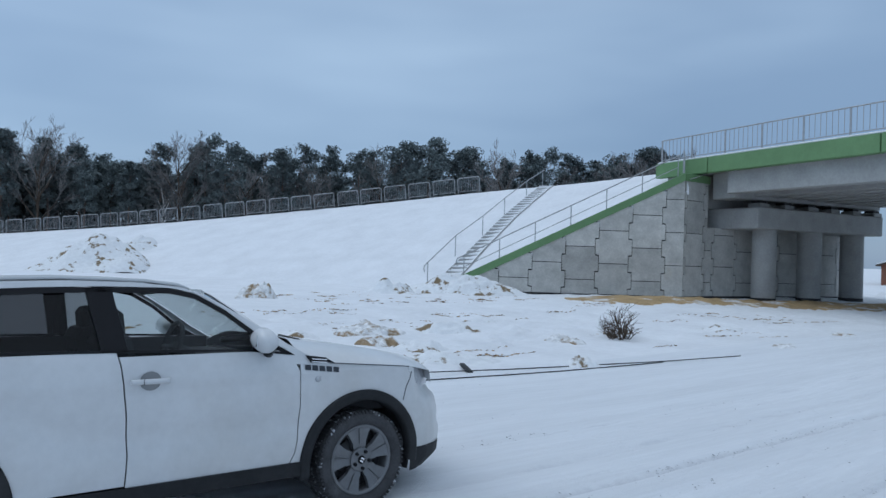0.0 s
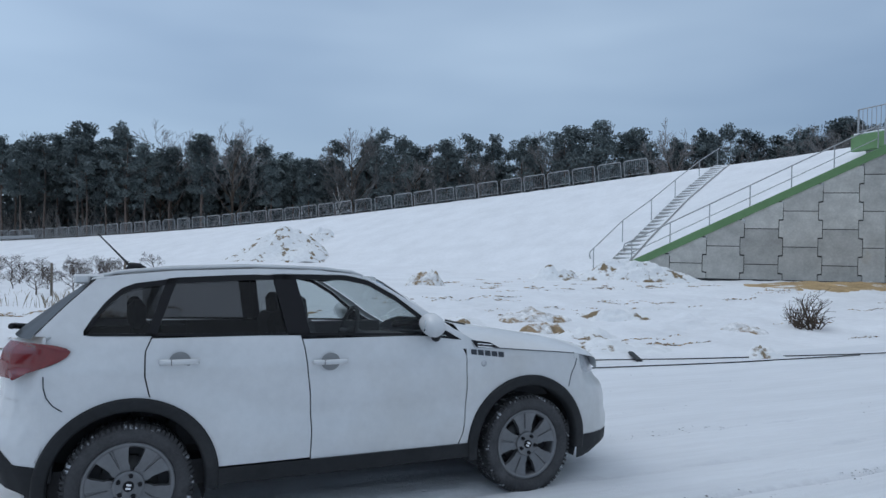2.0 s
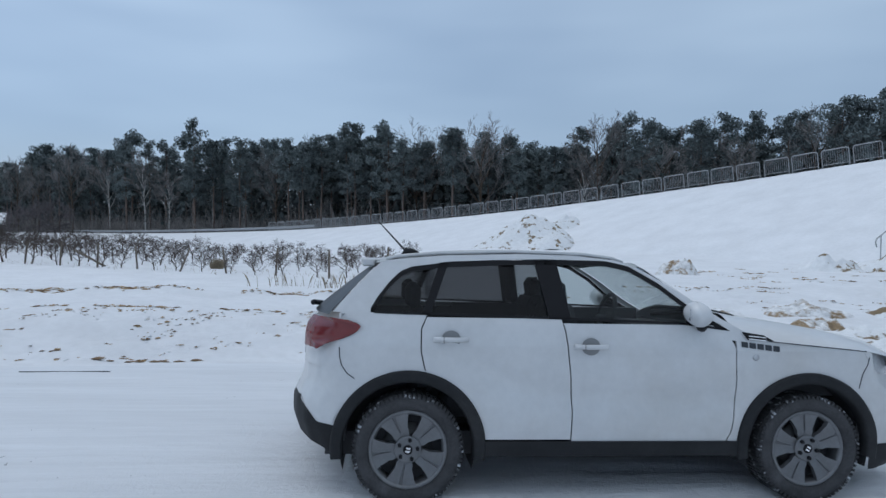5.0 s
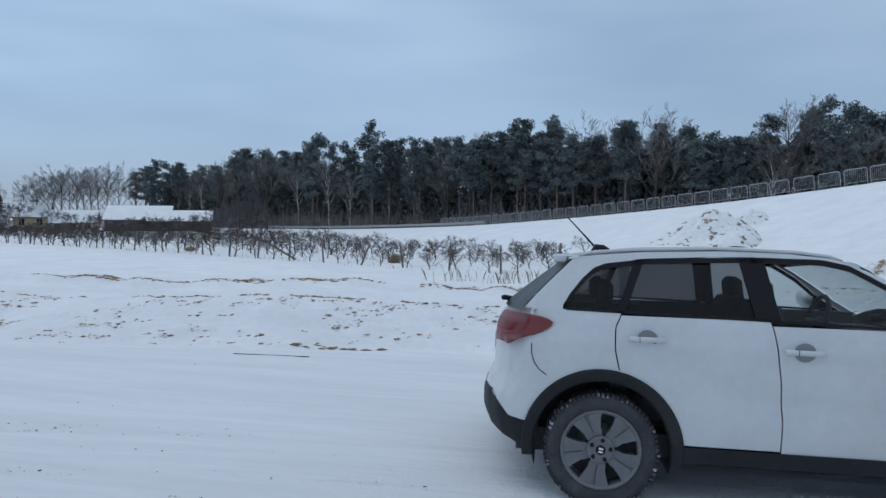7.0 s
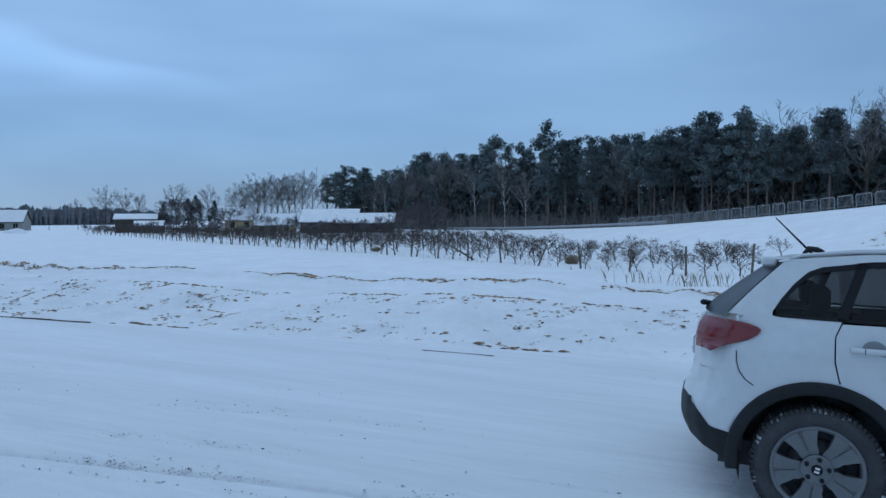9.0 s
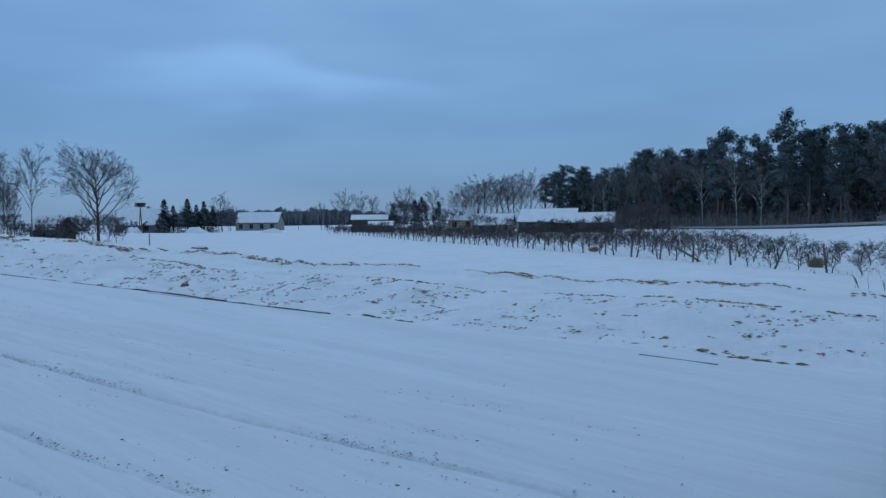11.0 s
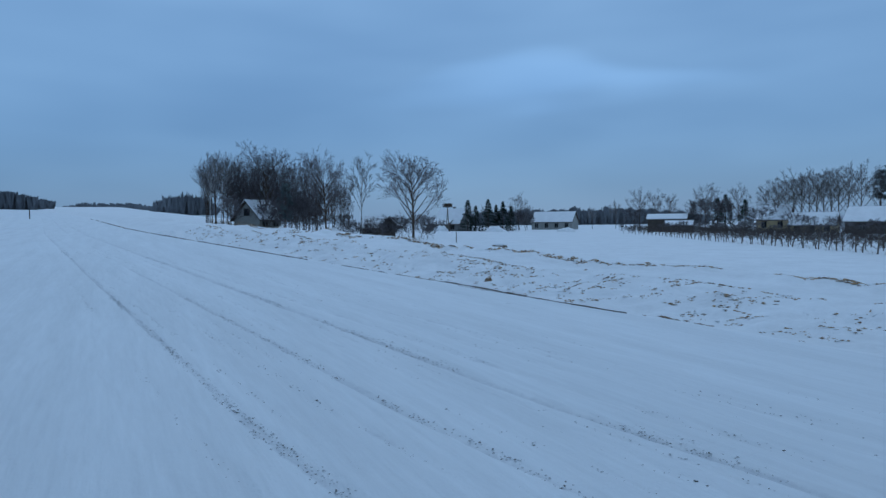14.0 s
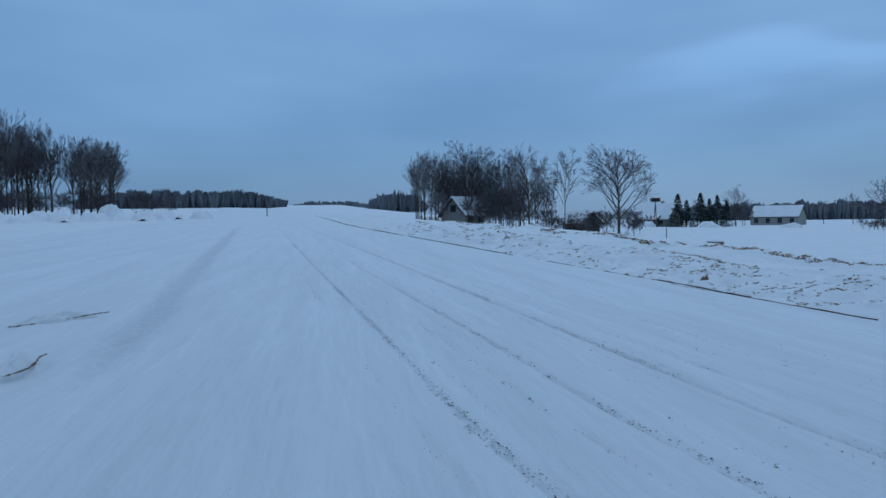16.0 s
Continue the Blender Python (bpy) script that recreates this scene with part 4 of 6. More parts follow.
part("windscreen", Geo().grid(rows), GLASS, car, "clear windscreen", smooth=True).visible_shadow = False
part("cowl", Geo().tube([(0.84, -0.66, 1.055), (0.93, -0.3, 1.098), (0.93, 0.3, 1.098), (0.84, 0.66, 1.055)], 0.026, 8), TRIM, car, "black scuttle below the windscreen", smooth=True)
part("wiper_arm", Geo().tube([(0.93, -0.58, 1.098), (0.98, -0.42, 1.118), (0.98, -0.1, 1.13)], 0.009, 6), TRIM, car)
antenna = part("antenna", Geo().tube([(-1.235, 0, 1.495), (-1.26, 0, 1.52), (-1.455, 0, 1.725)], [0.011, 0.008, 0.004], 6), TRIM, car, "black roof aerial")
part("antenna_foot", Geo().tube([(-1.165, 0, 1.505), (-1.205, 0, 1.52), (-1.255, 0, 1.525), (-1.285, 0, 1.49)], [0.010, 0.019, 0.019, 0.010], 10), TRIM, antenna, smooth=True)
# underbody and cabin
for sx in (HUBX + 0.40, -HUBX - 0.40):
    for sy in (-0.66, 0.66):
        part("arch_liner", Geo().box(sx - 0.03, sy - 0.15, 0.36, sx + 0.03, sy + 0.13, 0.62, bev=0.01), CABIN, car)
part("underbody", Geo().box(-1.75, -0.72, 0.26, 1.85, 0.72, 0.40).box(-0.80, -0.80, 0.33, 0.82, 0.80, 0.44), CABIN, car)
for box_ in ((-0.84, -0.845, 0.40, 0.76, -0.80, 1.06), (-0.84, 0.80, 0.40, -0.28, 0.845, 1.108), (-0.28, 0.80, 0.40, 0.76, 0.845, 1.082), (-1.60, -0.76, 0.75, -0.84, -0.74, 1.08), (-1.60, 0.74, 0.75, -0.84, 0.76, 1.08), (-1.66, -0.72, 0.60, -1.60, 0.72, 1.08), (0.78, -0.82, 0.45, 0.84, 0.82, 1.0), (0.84, -0.7, 0.62, 1.68, 0.7, 0.80)):
    part("cabin_lining", Geo().box(*box_, bev=0.006), CABIN, car)
part("dashboard", Geo().box(0.50, -0.78, 0.72, 0.82, 0.78, 1.0, bev=0.06), CABIN, car, "dark dashboard")
part("steering_wheel", Geo().tube([(0.34 + 0.10 * math.sin(2 * math.pi * k / 24) * 0.5, 0.36 + 0.185 * math.cos(2 * math.pi * k / 24), 1.04 + 0.175 * math.sin(2 * math.pi * k / 24)) for k in range(25)], 0.017, 8, False).tube([(0.33, 0.19, 1.03), (0.34, 0.53, 1.03)], 0.02, 6).tube([(0.34, 0.36, 1.03), (0.5, 0.36, 0.96)], 0.05, 8), CABIN, car, smooth=True)
part("rear_bench", Geo().box(-1.05, -0.64, 0.42, -0.55, 0.64, 0.64, bev=0.05).box(-1.24, -0.64, 0.60, -1.08, 0.64, 1.12, bev=0.05), SEATS, car, "dark cloth rear bench")
part("headlining", Geo().grid([[(x, t * 0.66, pw(DRIP, x) + 0.01) for t in (-1, 0, 1)] for x in (-1.4, -1.0, -0.5, 0.0, 0.15)]), CABIN, car)


# wheels
def lathe(profile, n=64):
    """Profile of (radius, y) turned about the y axis."""
    return [[Vector((r_ * math.cos(2 * math.pi * k / n), y, r_ * math.sin(2 * math.pi * k / n))) for k in range(n + 1)] for r_, y in profile]


tyre_mesh = Geo().grid(lathe([(0.232, 0.02), (0.238, -0.006), (0.262, -0.020), (0.292, -0.022), (0.315, -0.012), (0.327, 0.008), (0.330, 0.03), (0.331, 0.11), (0.330, 0.18), (0.315, 0.22), (0.25, 0.225), (0.23, 0.20)])).mesh("tyre", RUBBER, True)
tg = Geo()
for k in range(72):
    a = 2 * math.pi * k / 72
    m_ = pose(0, 0, 0, 0, -math.degrees(a), 0)
    tg.box(0.325, -0.004 + 0.010 * (k % 2), -0.009, 0.3345, 0.075, 0.008, m_)
    tg.box(0.310, -0.018, -0.008, 0.329, 0.004, 0.007, m_)
    tg.box(0.325, 0.085, -0.009, 0.3345, 0.145, 0.008, m_)
    tg.box(0.325, 0.155, -0.009, 0.3345, 0.21, 0.008, m_)
tread_mesh = tg.mesh("tread", TREADSNOW)
rim_mesh = Geo().grid(lathe([(0.225, 0.19), (0.208, 0.10), (0.206, 0.02), (0.214, 0.002), (0.231, -0.006), (0.236, 0.004), (0.237, 0.03)])).mesh("rim", ALLOY, True)
spoke = Geo()
rows = []
for i in range(9):
    r_ = 0.052 + 0.168 * i / 8
    half = radians(pw([(0, 35.6), (0.22, 35.2), (0.34, 26.5), (0.8, 27.0), (1, 31.5)], i / 8))
    wid = r_ * math.sin(half) * (1.0 if i < 7 else 1.02)
    dip = 0.018 - 0.030 * (i / 8) ** 0.7
    row = []
    for t in (-1, -0.98, -0.30, -0.10, -0.05, 0.05, 0.10, 0.30, 0.98, 1):
        groove = 0.009 if (abs(t) <= 0.05 and i > 2) else 0.0
        edge = 0.035 if abs(t) == 1 else 0.0
        row.append(Vector((t * wid, 0.006 + dip * 0.6 + groove + edge + 0.006 * (abs(t) < 0.35), r_)))
    rows.append(row)
spoke_mesh = Geo().grid(rows).mesh("spoke", ALLOY, False)
hubcap = Geo().tube([(0, 0.03, 0), (0, 0.004, 0), (0, 0.0, 0)], [0.082, 0.080, 0.070], 28).mesh("hub", ALLOY, False)
capm = Geo().tube([(0, 0.004, 0), (0, -0.006, 0)], [0.030, 0.027], 24).mesh("centre_cap", PIANO, False)
mark = Geo().box(-0.013, -0.008, -0.015, 0.013, -0.0055, -0.004).box(-0.013, -0.008, 0.004, 0.013, -0.0055, 0.015).mesh("cap_mark", CHROME)
nut = Geo().tube([(0, 0.012, 0), (0, -0.016, 0)], [0.015, 0.012], 6).mesh("wheel_nut", PIANO)
brake = Geo().grid(lathe([(0.03, 0.075), (0.15, 0.075), (0.152, 0.09)], 40)).mesh("brake_disc", DISC, True)
for hx in (-HUBX, HUBX):
    for side in (-1, 1):
        wheel = part("wheel", Geo().grid(lathe([(0.02, 0.10), (0.205, 0.105)], 40)), CABIN, car, "grey alloy wheel with a snowy winter tyre", m=Matrix.Translation((hx, side * 0.872, 0.324)) @ pose(0, 0, 0, 0, 0, 0 if side < 0 else 180) @ pose(0, 0, 0, 0, 11 if hx < 0 else 29, 0))
        part("tyre", tyre_mesh, None, wheel)
        part("tread", tread_mesh, None, wheel, "snow-packed tyre tread")
        part("rim", rim_mesh, None, wheel)
        part("hub", hubcap, None, wheel)
        part("centre_cap", capm, None, wheel)
        part("cap_mark", mark, None, wheel)
        part("brake_disc", brake, None, wheel)
        for k in range(5):
            part("spoke", spoke_mesh, None, wheel, m=pose(0, 0, 0, 0, 72 * k + 36, 0))
            a = radians(72 * k)
            part("wheel_nut", nut, None, wheel, m=Matrix.Translation((0.058 * math.sin(a), 0.002, 0.058 * math.cos(a))))

# ---- stairs, handrails, barriers on the embankment ----
def bank_z(x, y):
    """Height of the embankment's surface above a place on plan, from its toe and crest lines."""
    best = None
    for i in range(0, 321):
        s = i / 640
        a, b = along(TOE, s), along(CREST, s)
        d = Vector((b.x - a.x, b.y - a.y))
        t = min(max(((x - a.x) * d.x + (y - a.y) * d.y) / d.length_squared, 0), 1)
        q = (a.x + d.x * t - x) ** 2 + (a.y + d.y * t - y) ** 2
        if best is None or q < best[0]:
            best = (q, s, t)
    return bank_point(best[1], best[2]).z


SA, SB = Vector((20.15, 21.9, 0)), Vector((32.2, 27.1, 0))
sd = (SB - SA).normalized()
sn = Vector((-sd.y, sd.x, 0))
stairs = thing("stairs", "concrete service stairs half buried in snow on the embankment", "stairs")
step_m = Geo().box(-0.20, -0.45, -0.16, 0.16, 0.45, 0.0, bev=0.015).mesh("step", CONC)
cover_m = Geo().box(-0.19, -0.47, -0.10, 0.30, 0.47, 0.06, bev=0.03).mesh("snow_cover", SNOW)
ang = math.degrees(math.atan2(sd.y, sd.x))
NSTEP = 31
for k in range(NSTEP):
    p = SA.lerp(SB, k / (NSTEP - 1))
    st = part("step", step_m, None, stairs, m=Matrix.Translation((p.x, p.y, bank_z(p.x, p.y) - 0.01)) @ pose(0, 0, 0, 0, 0, ang))
    part("snow_cover", cover_m, None, st, "snow lying on the step")
for off in (-0.52, 0.52):
    edge = [SA.lerp(SB, k / 12) + sn * off for k in range(13)]
    part("stringer", Geo().tube([(p.x, p.y, bank_z(p.x, p.y) + 0.03) for p in edge], 0.045, 5), CONC, stairs, "concrete edging of the stairs")


def handrail(label, line, h, mids, loops=True):
    """A tube handrail that follows points on plan with given ground heights."""
    hr = thing("handrail", label, "handrail")
    tops = [Vector((x, y, z + h)) for x, y, z in line]
    for x, y, z in line:
        part("post", Geo().tube([(x, y, z - 0.1), (x, y, z + h)], 0.024, 8), STEEL, hr)
    first, last = tops[0] - (tops[1] - tops[0]).normalized() * 0.35, tops[-1] + Vector((0.3, 0.15, 0.1))
    part("top_rail", Geo().tube([first + Vector((0.0, 0, -0.35)), first + Vector((-0.06, 0, -0.15)), first] + tops + [last], 0.027, 8), STEEL, hr, smooth=True)
    for f in mids:
        part("middle_rail", Geo().tube([Vector((x, y, z + h * f)) for x, y, z in line], 0.02, 6), STEEL, hr)
    return hr


left = [(19.3, 22.55), (22.1, 23.9), (24.6, 24.62), (26.9, 25.35), (29.9, 26.6), (32.5, 27.75)]
handrail("galvanised tube handrail beside the stairs", [(x, y, bank_z(x, y)) for x, y in left], 1.1, ())
wd = (W1 - W0).normalized()
wn_ = Vector((-wd.y, wd.x, 0))
cop = []
for k in range(7):
    p = W0 + wd * (0.35 + (L1 - 0.6) * k / 6) + wn_ * 0.28
    cop.append((p.x, p.y, 0.45 + 5.35 * (0.35 + (L1 - 0.6) * k / 6) / L1))
handrail("galvanised double handrail along the wing wall", cop, 1.1, (0.5,))
short = W1 + wn_ * 0.25
railing("corner_railing", "short galvanised railing above the wall corner", 1.9, 0.95, 0, 1.1, Matrix.Translation((short.x, short.y, 5.9)) @ pose(0, 0, 0, 0, 0, 31), True)

barrier = thing("barrier", "galvanised crowd-control barrier along the embankment crest", "barrier", group="barriers on the embankment crest")
H_, L_ = 1.15, 1.78
part("frame", Geo().tube([(0.05, 0, 0.0), (0.05, 0, H_ - 0.12), (0.09, 0, H_ - 0.03), (0.18, 0, H_), (L_ - 0.18, 0, H_), (L_ - 0.09, 0, H_ - 0.03), (L_ - 0.05, 0, H_ - 0.12), (L_ - 0.05, 0, 0.0)], 0.032, 6), STEEL, barrier, smooth=True)
part("lower_bar", Geo().tube([(0.05, 0, 0.18), (L_ - 0.05, 0, 0.18)], 0.02, 6), STEEL, barrier)
bar_m = Geo().tube([(0, 0, 0.18), (0, 0, H_)], 0.009, 4).mesh("bar", STEEL)
for k in range(11):
    part("bar", bar_m, None, barrier, m=Matrix.Translation((0.18 + k * (L_ - 0.36) / 10, 0, 0)))
crest_line = [along(CREST, 3 / 9 + (7 / 9 - 3 / 9) * i / 400) for i in range(401)]
pts, acc, want = [crest_line[0]], 0.0, L_ + 0.12
for a, b in zip(crest_line, crest_line[1:]):
    acc += (b - a).length
    if acc >= want:
        pts.append(b)
        acc = 0.0
for k, (a, b) in enumerate(zip(pts, pts[1:])):
    d = b - a
    m_ = Matrix.Translation((a.x, a.y, a.z + 0.02)) @ pose(0, 0, 0, 0, 0, math.degrees(math.atan2(d.y, d.x))) @ pose(0, 0, 0, 0, -math.degrees(math.atan2(d.z, Vector((d.x, d.y)).length)), 0)
    if k == 0:
        barrier.matrix_basis = m_
    else:
        copy_thing(barrier, m_)

guard = thing("guard_rail", "galvanised steel guard rail along the ramp road", "guard rail")
gl = [along(CREST, 0.74 + (0.99 - 0.74) * i / 60) + Vector((1.1, 1.0, -0.12)) for i in range(61)]
rows = []
for off, z in ((0.0, 0.45), (0.05, 0.50), (0.05, 0.56), (0.0, 0.61), (0.05, 0.66), (0.05, 0.72), (0.0, 0.77)):
    rows.append([p + Vector((-off, -off, z - 0.05)) for p in gl])
part("beam", Geo().grid(rows), STEEL, guard, smooth=True)
for p in gl[::1]:
    part("post", Geo().box(p.x - 0.04, p.y + 0.02, p.z - 0.1, p.x + 0.04, p.y + 0.10, p.z + 0.68), STEEL, guard)


# ---- heaps, clods, brush ----
def lump(name, label, x, y, rx_, ry_, h, material, seed, z=None, turn=0.0, category="heap", n=40, sharp=1.0, rough=1.0, cone=False):
    """A heap with an uneven outline that runs out on to the ground."""
    g_, rows = Geo(), []
    z0 = ground_z(x, y) if z is None else z
    for i in range(n + 1):
        row = []
        for j in range(n + 1):
            u, v = 2 * i / n - 1, 2 * j / n - 1
            r_ = math.hypot(u, v)
            e = max(0.0, 1 - r_ * (1 + 0.35 * n3(u, v, 1.6, seed)))
            px_, py_ = x + (u * rx_ * math.cos(turn) - v * ry_ * math.sin(turn)), y + (u * rx_ * math.sin(turn) + v * ry_ * math.cos(turn))
            base = ground_z(px_, py_) if z is None else z
            hh = h * (1 - (1 - min(e * 1.25, 1)) ** 2) ** (1.3 * sharp) * (0.9 + rough * (0.4 * n3(u, v, 2.6, seed + 3) + 0.28 * n3(u, v, 7, seed)))
            if cone:
                hh = h * min(e * 1.12, 1 - 0.25 * (1 - e) ** 2) ** 1.15 * (1 + rough * (0.5 * n3(u, v, 3.0, seed + 3) + 0.35 * n3(u, v, 8, seed)))
            row.append((px_, py_, base - 0.06 + max(hh, 0.0)))
        rows.append(row)
    ob = part(name, g_.grid(rows), material, smooth=True)
    return tagged(ob, label, category)


lump("sand_heap", "large sand heap partly covered with snow", 9.0, 43.0, 4.6, 3.6, 2.6, SNOW_SAND, 4.1, z=-0.2, n=90, rough=0.22, cone=True)
lump("sand_heap", "small sandy snow heap beside the large one", 12.4, 46.5, 2.2, 1.6, 1.5, SNOW_SAND, 7.7, z=1.0, rough=0.4, cone=True)
lump("sand_heap", "low sand heap with snow at the wall end", 18.4, 18.9, 3.1, 1.4, 0.85, SNOW_SAND, 2.2, turn=-0.65, n=70, sharp=1.5)
lump("sand_heap", "low snowy heap near the stairs", 15.4, 20.2, 1.3, 0.9, 0.55, SNOW_SAND, 5.5, turn=-0.5, sharp=1.6)
lump("sand_heap", "sandy clod with a snow cap", 9.0, 18.8, 0.95, 0.6, 0.55, SAND, 1.4, turn=-0.6, sharp=1.5)
for k, (x, y, a, b, h, mt) in enumerate(((7.25, 8.8, 0.75, 0.5, 0.34, SAND), (6.7, 7.3, 0.55, 0.35, 0.28, SAND), (9.4, 8.5, 0.85, 0.45, 0.34, SNOW_SAND), (10.9, 5.95, 0.5, 0.35, 0.25, SAND), (14.9, 2.9, 0.6, 0.35, 0.2, SAND), (6.6, 4.9, 1.0, 0.5, 0.25, SNOW_SAND), (7.0, 6.4, 0.55, 0.4, 0.3, SNOW_SAND), (8.35, 3.35, 0.36, 0.3, 0.34, SNOW_SAND), (11.6, 9.6, 0.6, 0.35, 0.2, SNOW_SAND), (5.6, 8.8, 0.5, 0.4, 0.2, SNOW_SAND), (8.3, 6.6, 1.6, 0.6, 0.2, SNOW), (10.5, 7.4, 1.8, 0.7, 0.22, SNOW), (13.2, 8.6, 2.0, 0.8, 0.22, SNOW), (17.5, 6.0, 0.7, 0.4, 0.2, SNOW_SAND), (19.5, 3.5, 0.8, 0.4, 0.2, SAND))):
    lump("earth_clod", "frozen sandy clod breaking through the snow" if mt is not SNOW else "small wind-blown snow drift on the verge", x, y, a * 1.3, b * 1.2, h * 0.72, mt, 1.3 * k, turn=-0.2 + 0.5 * math.sin(k * 1.9), category="clod" if mt is not SNOW else "snow drift", n=30, sharp=1.1)
# trampled sand before the wall
rows = []
for i in range(61):
    row = []
    for j in range(41):
        f, v = i / 60, j / 40 * 2 - 1
        p = Vector((20.5, 15.6, 0)).lerp(Vector((41.0, 6.5, 0)), f) + Vector((-0.41, -0.91, 0)) * (v * (2.1 + 0.9 * n3(f, 0, 4.0)) + 0.6)
        e = max(0.0, 1 - abs(v)) * min(1, f * 6, (1 - f) * 6)
        row.append((p.x, p.y, ground_z(p.x, p.y) - 0.04 + 0.12 * min(1, e * 2.2) + 0.10 * e * n3(p.x, p.y, 1.1) + 0.05 * e * n3(p.x, p.y, 3.0)))
    rows.append(row)
tagged(part("sand_strip", Geo().grid(rows), mat("trodden_sand", (0.42, 0.30, 0.16), 0.9, var=0.25, scale=2.0, bump=0.8, bscale=10.0, col2=(0.70, 0.69, 0.68), lo=0.54, hi=0.62, spec=0.2), smooth=True), "trodden yellow sand with snow along the wall foot", "sand", kind="stuff")


def twigs(g_, p, d, length, r_, depth, rnd, spread=0.6, droop=0.0, kids=3, n=3, shrink=0.68, minr=0.004):
    """Branches that fork into thinner ones."""
    q = p + d * length
    mid = p.lerp(q, 0.5) + Vector((rnd.uniform(-1, 1), rnd.uniform(-1, 1), rnd.uniform(-0.5, 0.5))) * length * 0.06
    g_.tube([p, mid, q], [r_, r_ * 0.8, r_ * 0.6], n, False)
    if depth <= 0:
        return
    for k in range(kids):
        nd = (d + Vector((rnd.uniform(-1, 1), rnd.uniform(-1, 1), rnd.uniform(-0.7, 1) - droop)) * spread).normalized()
        start = p.lerp(q, rnd.uniform(0.45, 1.0)) if k else q
        twigs(g_, start, nd, length * shrink * rnd.uniform(0.75, 1.15), max(r_ * 0.58, minr), depth - 1, rnd, spread, droop, kids, n, shrink, minr)


rb = random.Random(5)
bg = Geo()
for k in range(34):
    a = rb.uniform(0, 6.28)
    tall = 1.7 if k % 4 == 0 else 1.0
    twigs(bg, Vector((12.8 + 0.25 * rb.uniform(-1, 1), 5.9 + 0.25 * rb.uniform(-1, 1), -0.22)), Vector((math.cos(a) * 0.8 - 0.25, math.sin(a) * 0.8 + 0.1, rb.uniform(0.3, 1.5))).normalized(), rb.uniform(0.18, 0.34) * tall, 0.017, 2, rb, 1.0, 0.05, 3, 3, 0.72, 0.006)
tagged(part("brush_pile", bg, BARK), "pile of dark bare branches on the snow", "brush")

# cables and rods on the ground
for lb, pts_ in (("thin black cable lying along the road edge", [(4.7, 4.05), (5.45, 3.92), (7.93, 3.34), (10.2, 2.86), (12.6, 2.4)]), ("thin black cable lying along the road edge", [(4.4, 3.42), (4.96, 3.34), (7.56, 2.98), (10.5, 2.75)])):
    c = Geo().tube([(x, y, ground_z(x, y) + 0.045) for x, y in [Vector(a).lerp(Vector(b), f / 6) for a, b in zip(pts_, pts_[1:]) for f in range(6)]], 0.010, 6)
    tagged(part("cable", c, TRIM, smooth=True), lb, "cable")
tagged(part("flat_pipe", Geo().box(-0.4, -0.05, 0.0, 0.4, 0.05, 0.05, Matrix.Translation((6.25, 3.98, ground_z(6.25, 3.98) + 0.02)) @ pose(0, 0, 0, 0, 0, 60), 0.02), TRIM), "short dark pipe lying by the cable", "pipe")
tagged(part("steel_rod", Geo().tube([(-5.35, 2.99, ground_z(-5.35, 2.99) + 0.035), (-4.4, 3.02, ground_z(-4.4, 3.02) + 0.035)], 0.009, 6), PIANO), "dark steel rod lying on the road edge", "rod")


def rock(rnd, x, y, z, s, flat=0.5, long=1.0, turn=None):
    """A small uneven clod of twelve or so faces."""
    a = rnd.uniform(0, 6.28) if turn is None else turn
    vs = [(0, 0, s * flat * rnd.uniform(0.7, 1.2))]
    for k in range(5):
        b = 2 * math.pi * k / 5 + rnd.uniform(-0.3, 0.3)
        u, v = s * long * math.cos(b) * rnd.uniform(0.7, 1.2), s * math.sin(b) * rnd.uniform(0.7, 1.2)
        vs.append((u * math.cos(a) - v * math.sin(a), u * math.sin(a) + v * math.cos(a), s * flat * rnd.uniform(-0.3, 0.35)))
    vs.append((0, 0, -s * flat))
    return [(x + p, y + q, z + r_) for p, q, r_ in vs], [(0, 1 + k, 1 + (k + 1) % 5) for k in range(5)] + [(6, 1 + (k + 1) % 5, 1 + k) for k in range(5)]


rc = random.Random(11)
cg, sg, vg = Geo(), Geo(), Geo()


def streak(x, y, ang_, length, s0, wide=0.035):
    """A short row of clods, as a plough or a wheel leaves them."""
    for _ in range(int(length / 0.045)):
        f = rc.uniform(-0.5, 0.5) * length
        px_, py_ = x + f * math.cos(ang_) + rc.gauss(0, 0.035), y + f * math.sin(ang_) + rc.gauss(0, wide)
        r_ = rc.random()
        (sg if r_ < 0.42 else vg if r_ > 0.72 else cg).add(*rock(rc, px_, py_, ground_z(px_, py_) + 0.008, s0 * rc.uniform(0.45, 1.25), 0.6, rc.uniform(1.6, 3.0), ang_ + rc.uniform(-0.3, 0.3)))


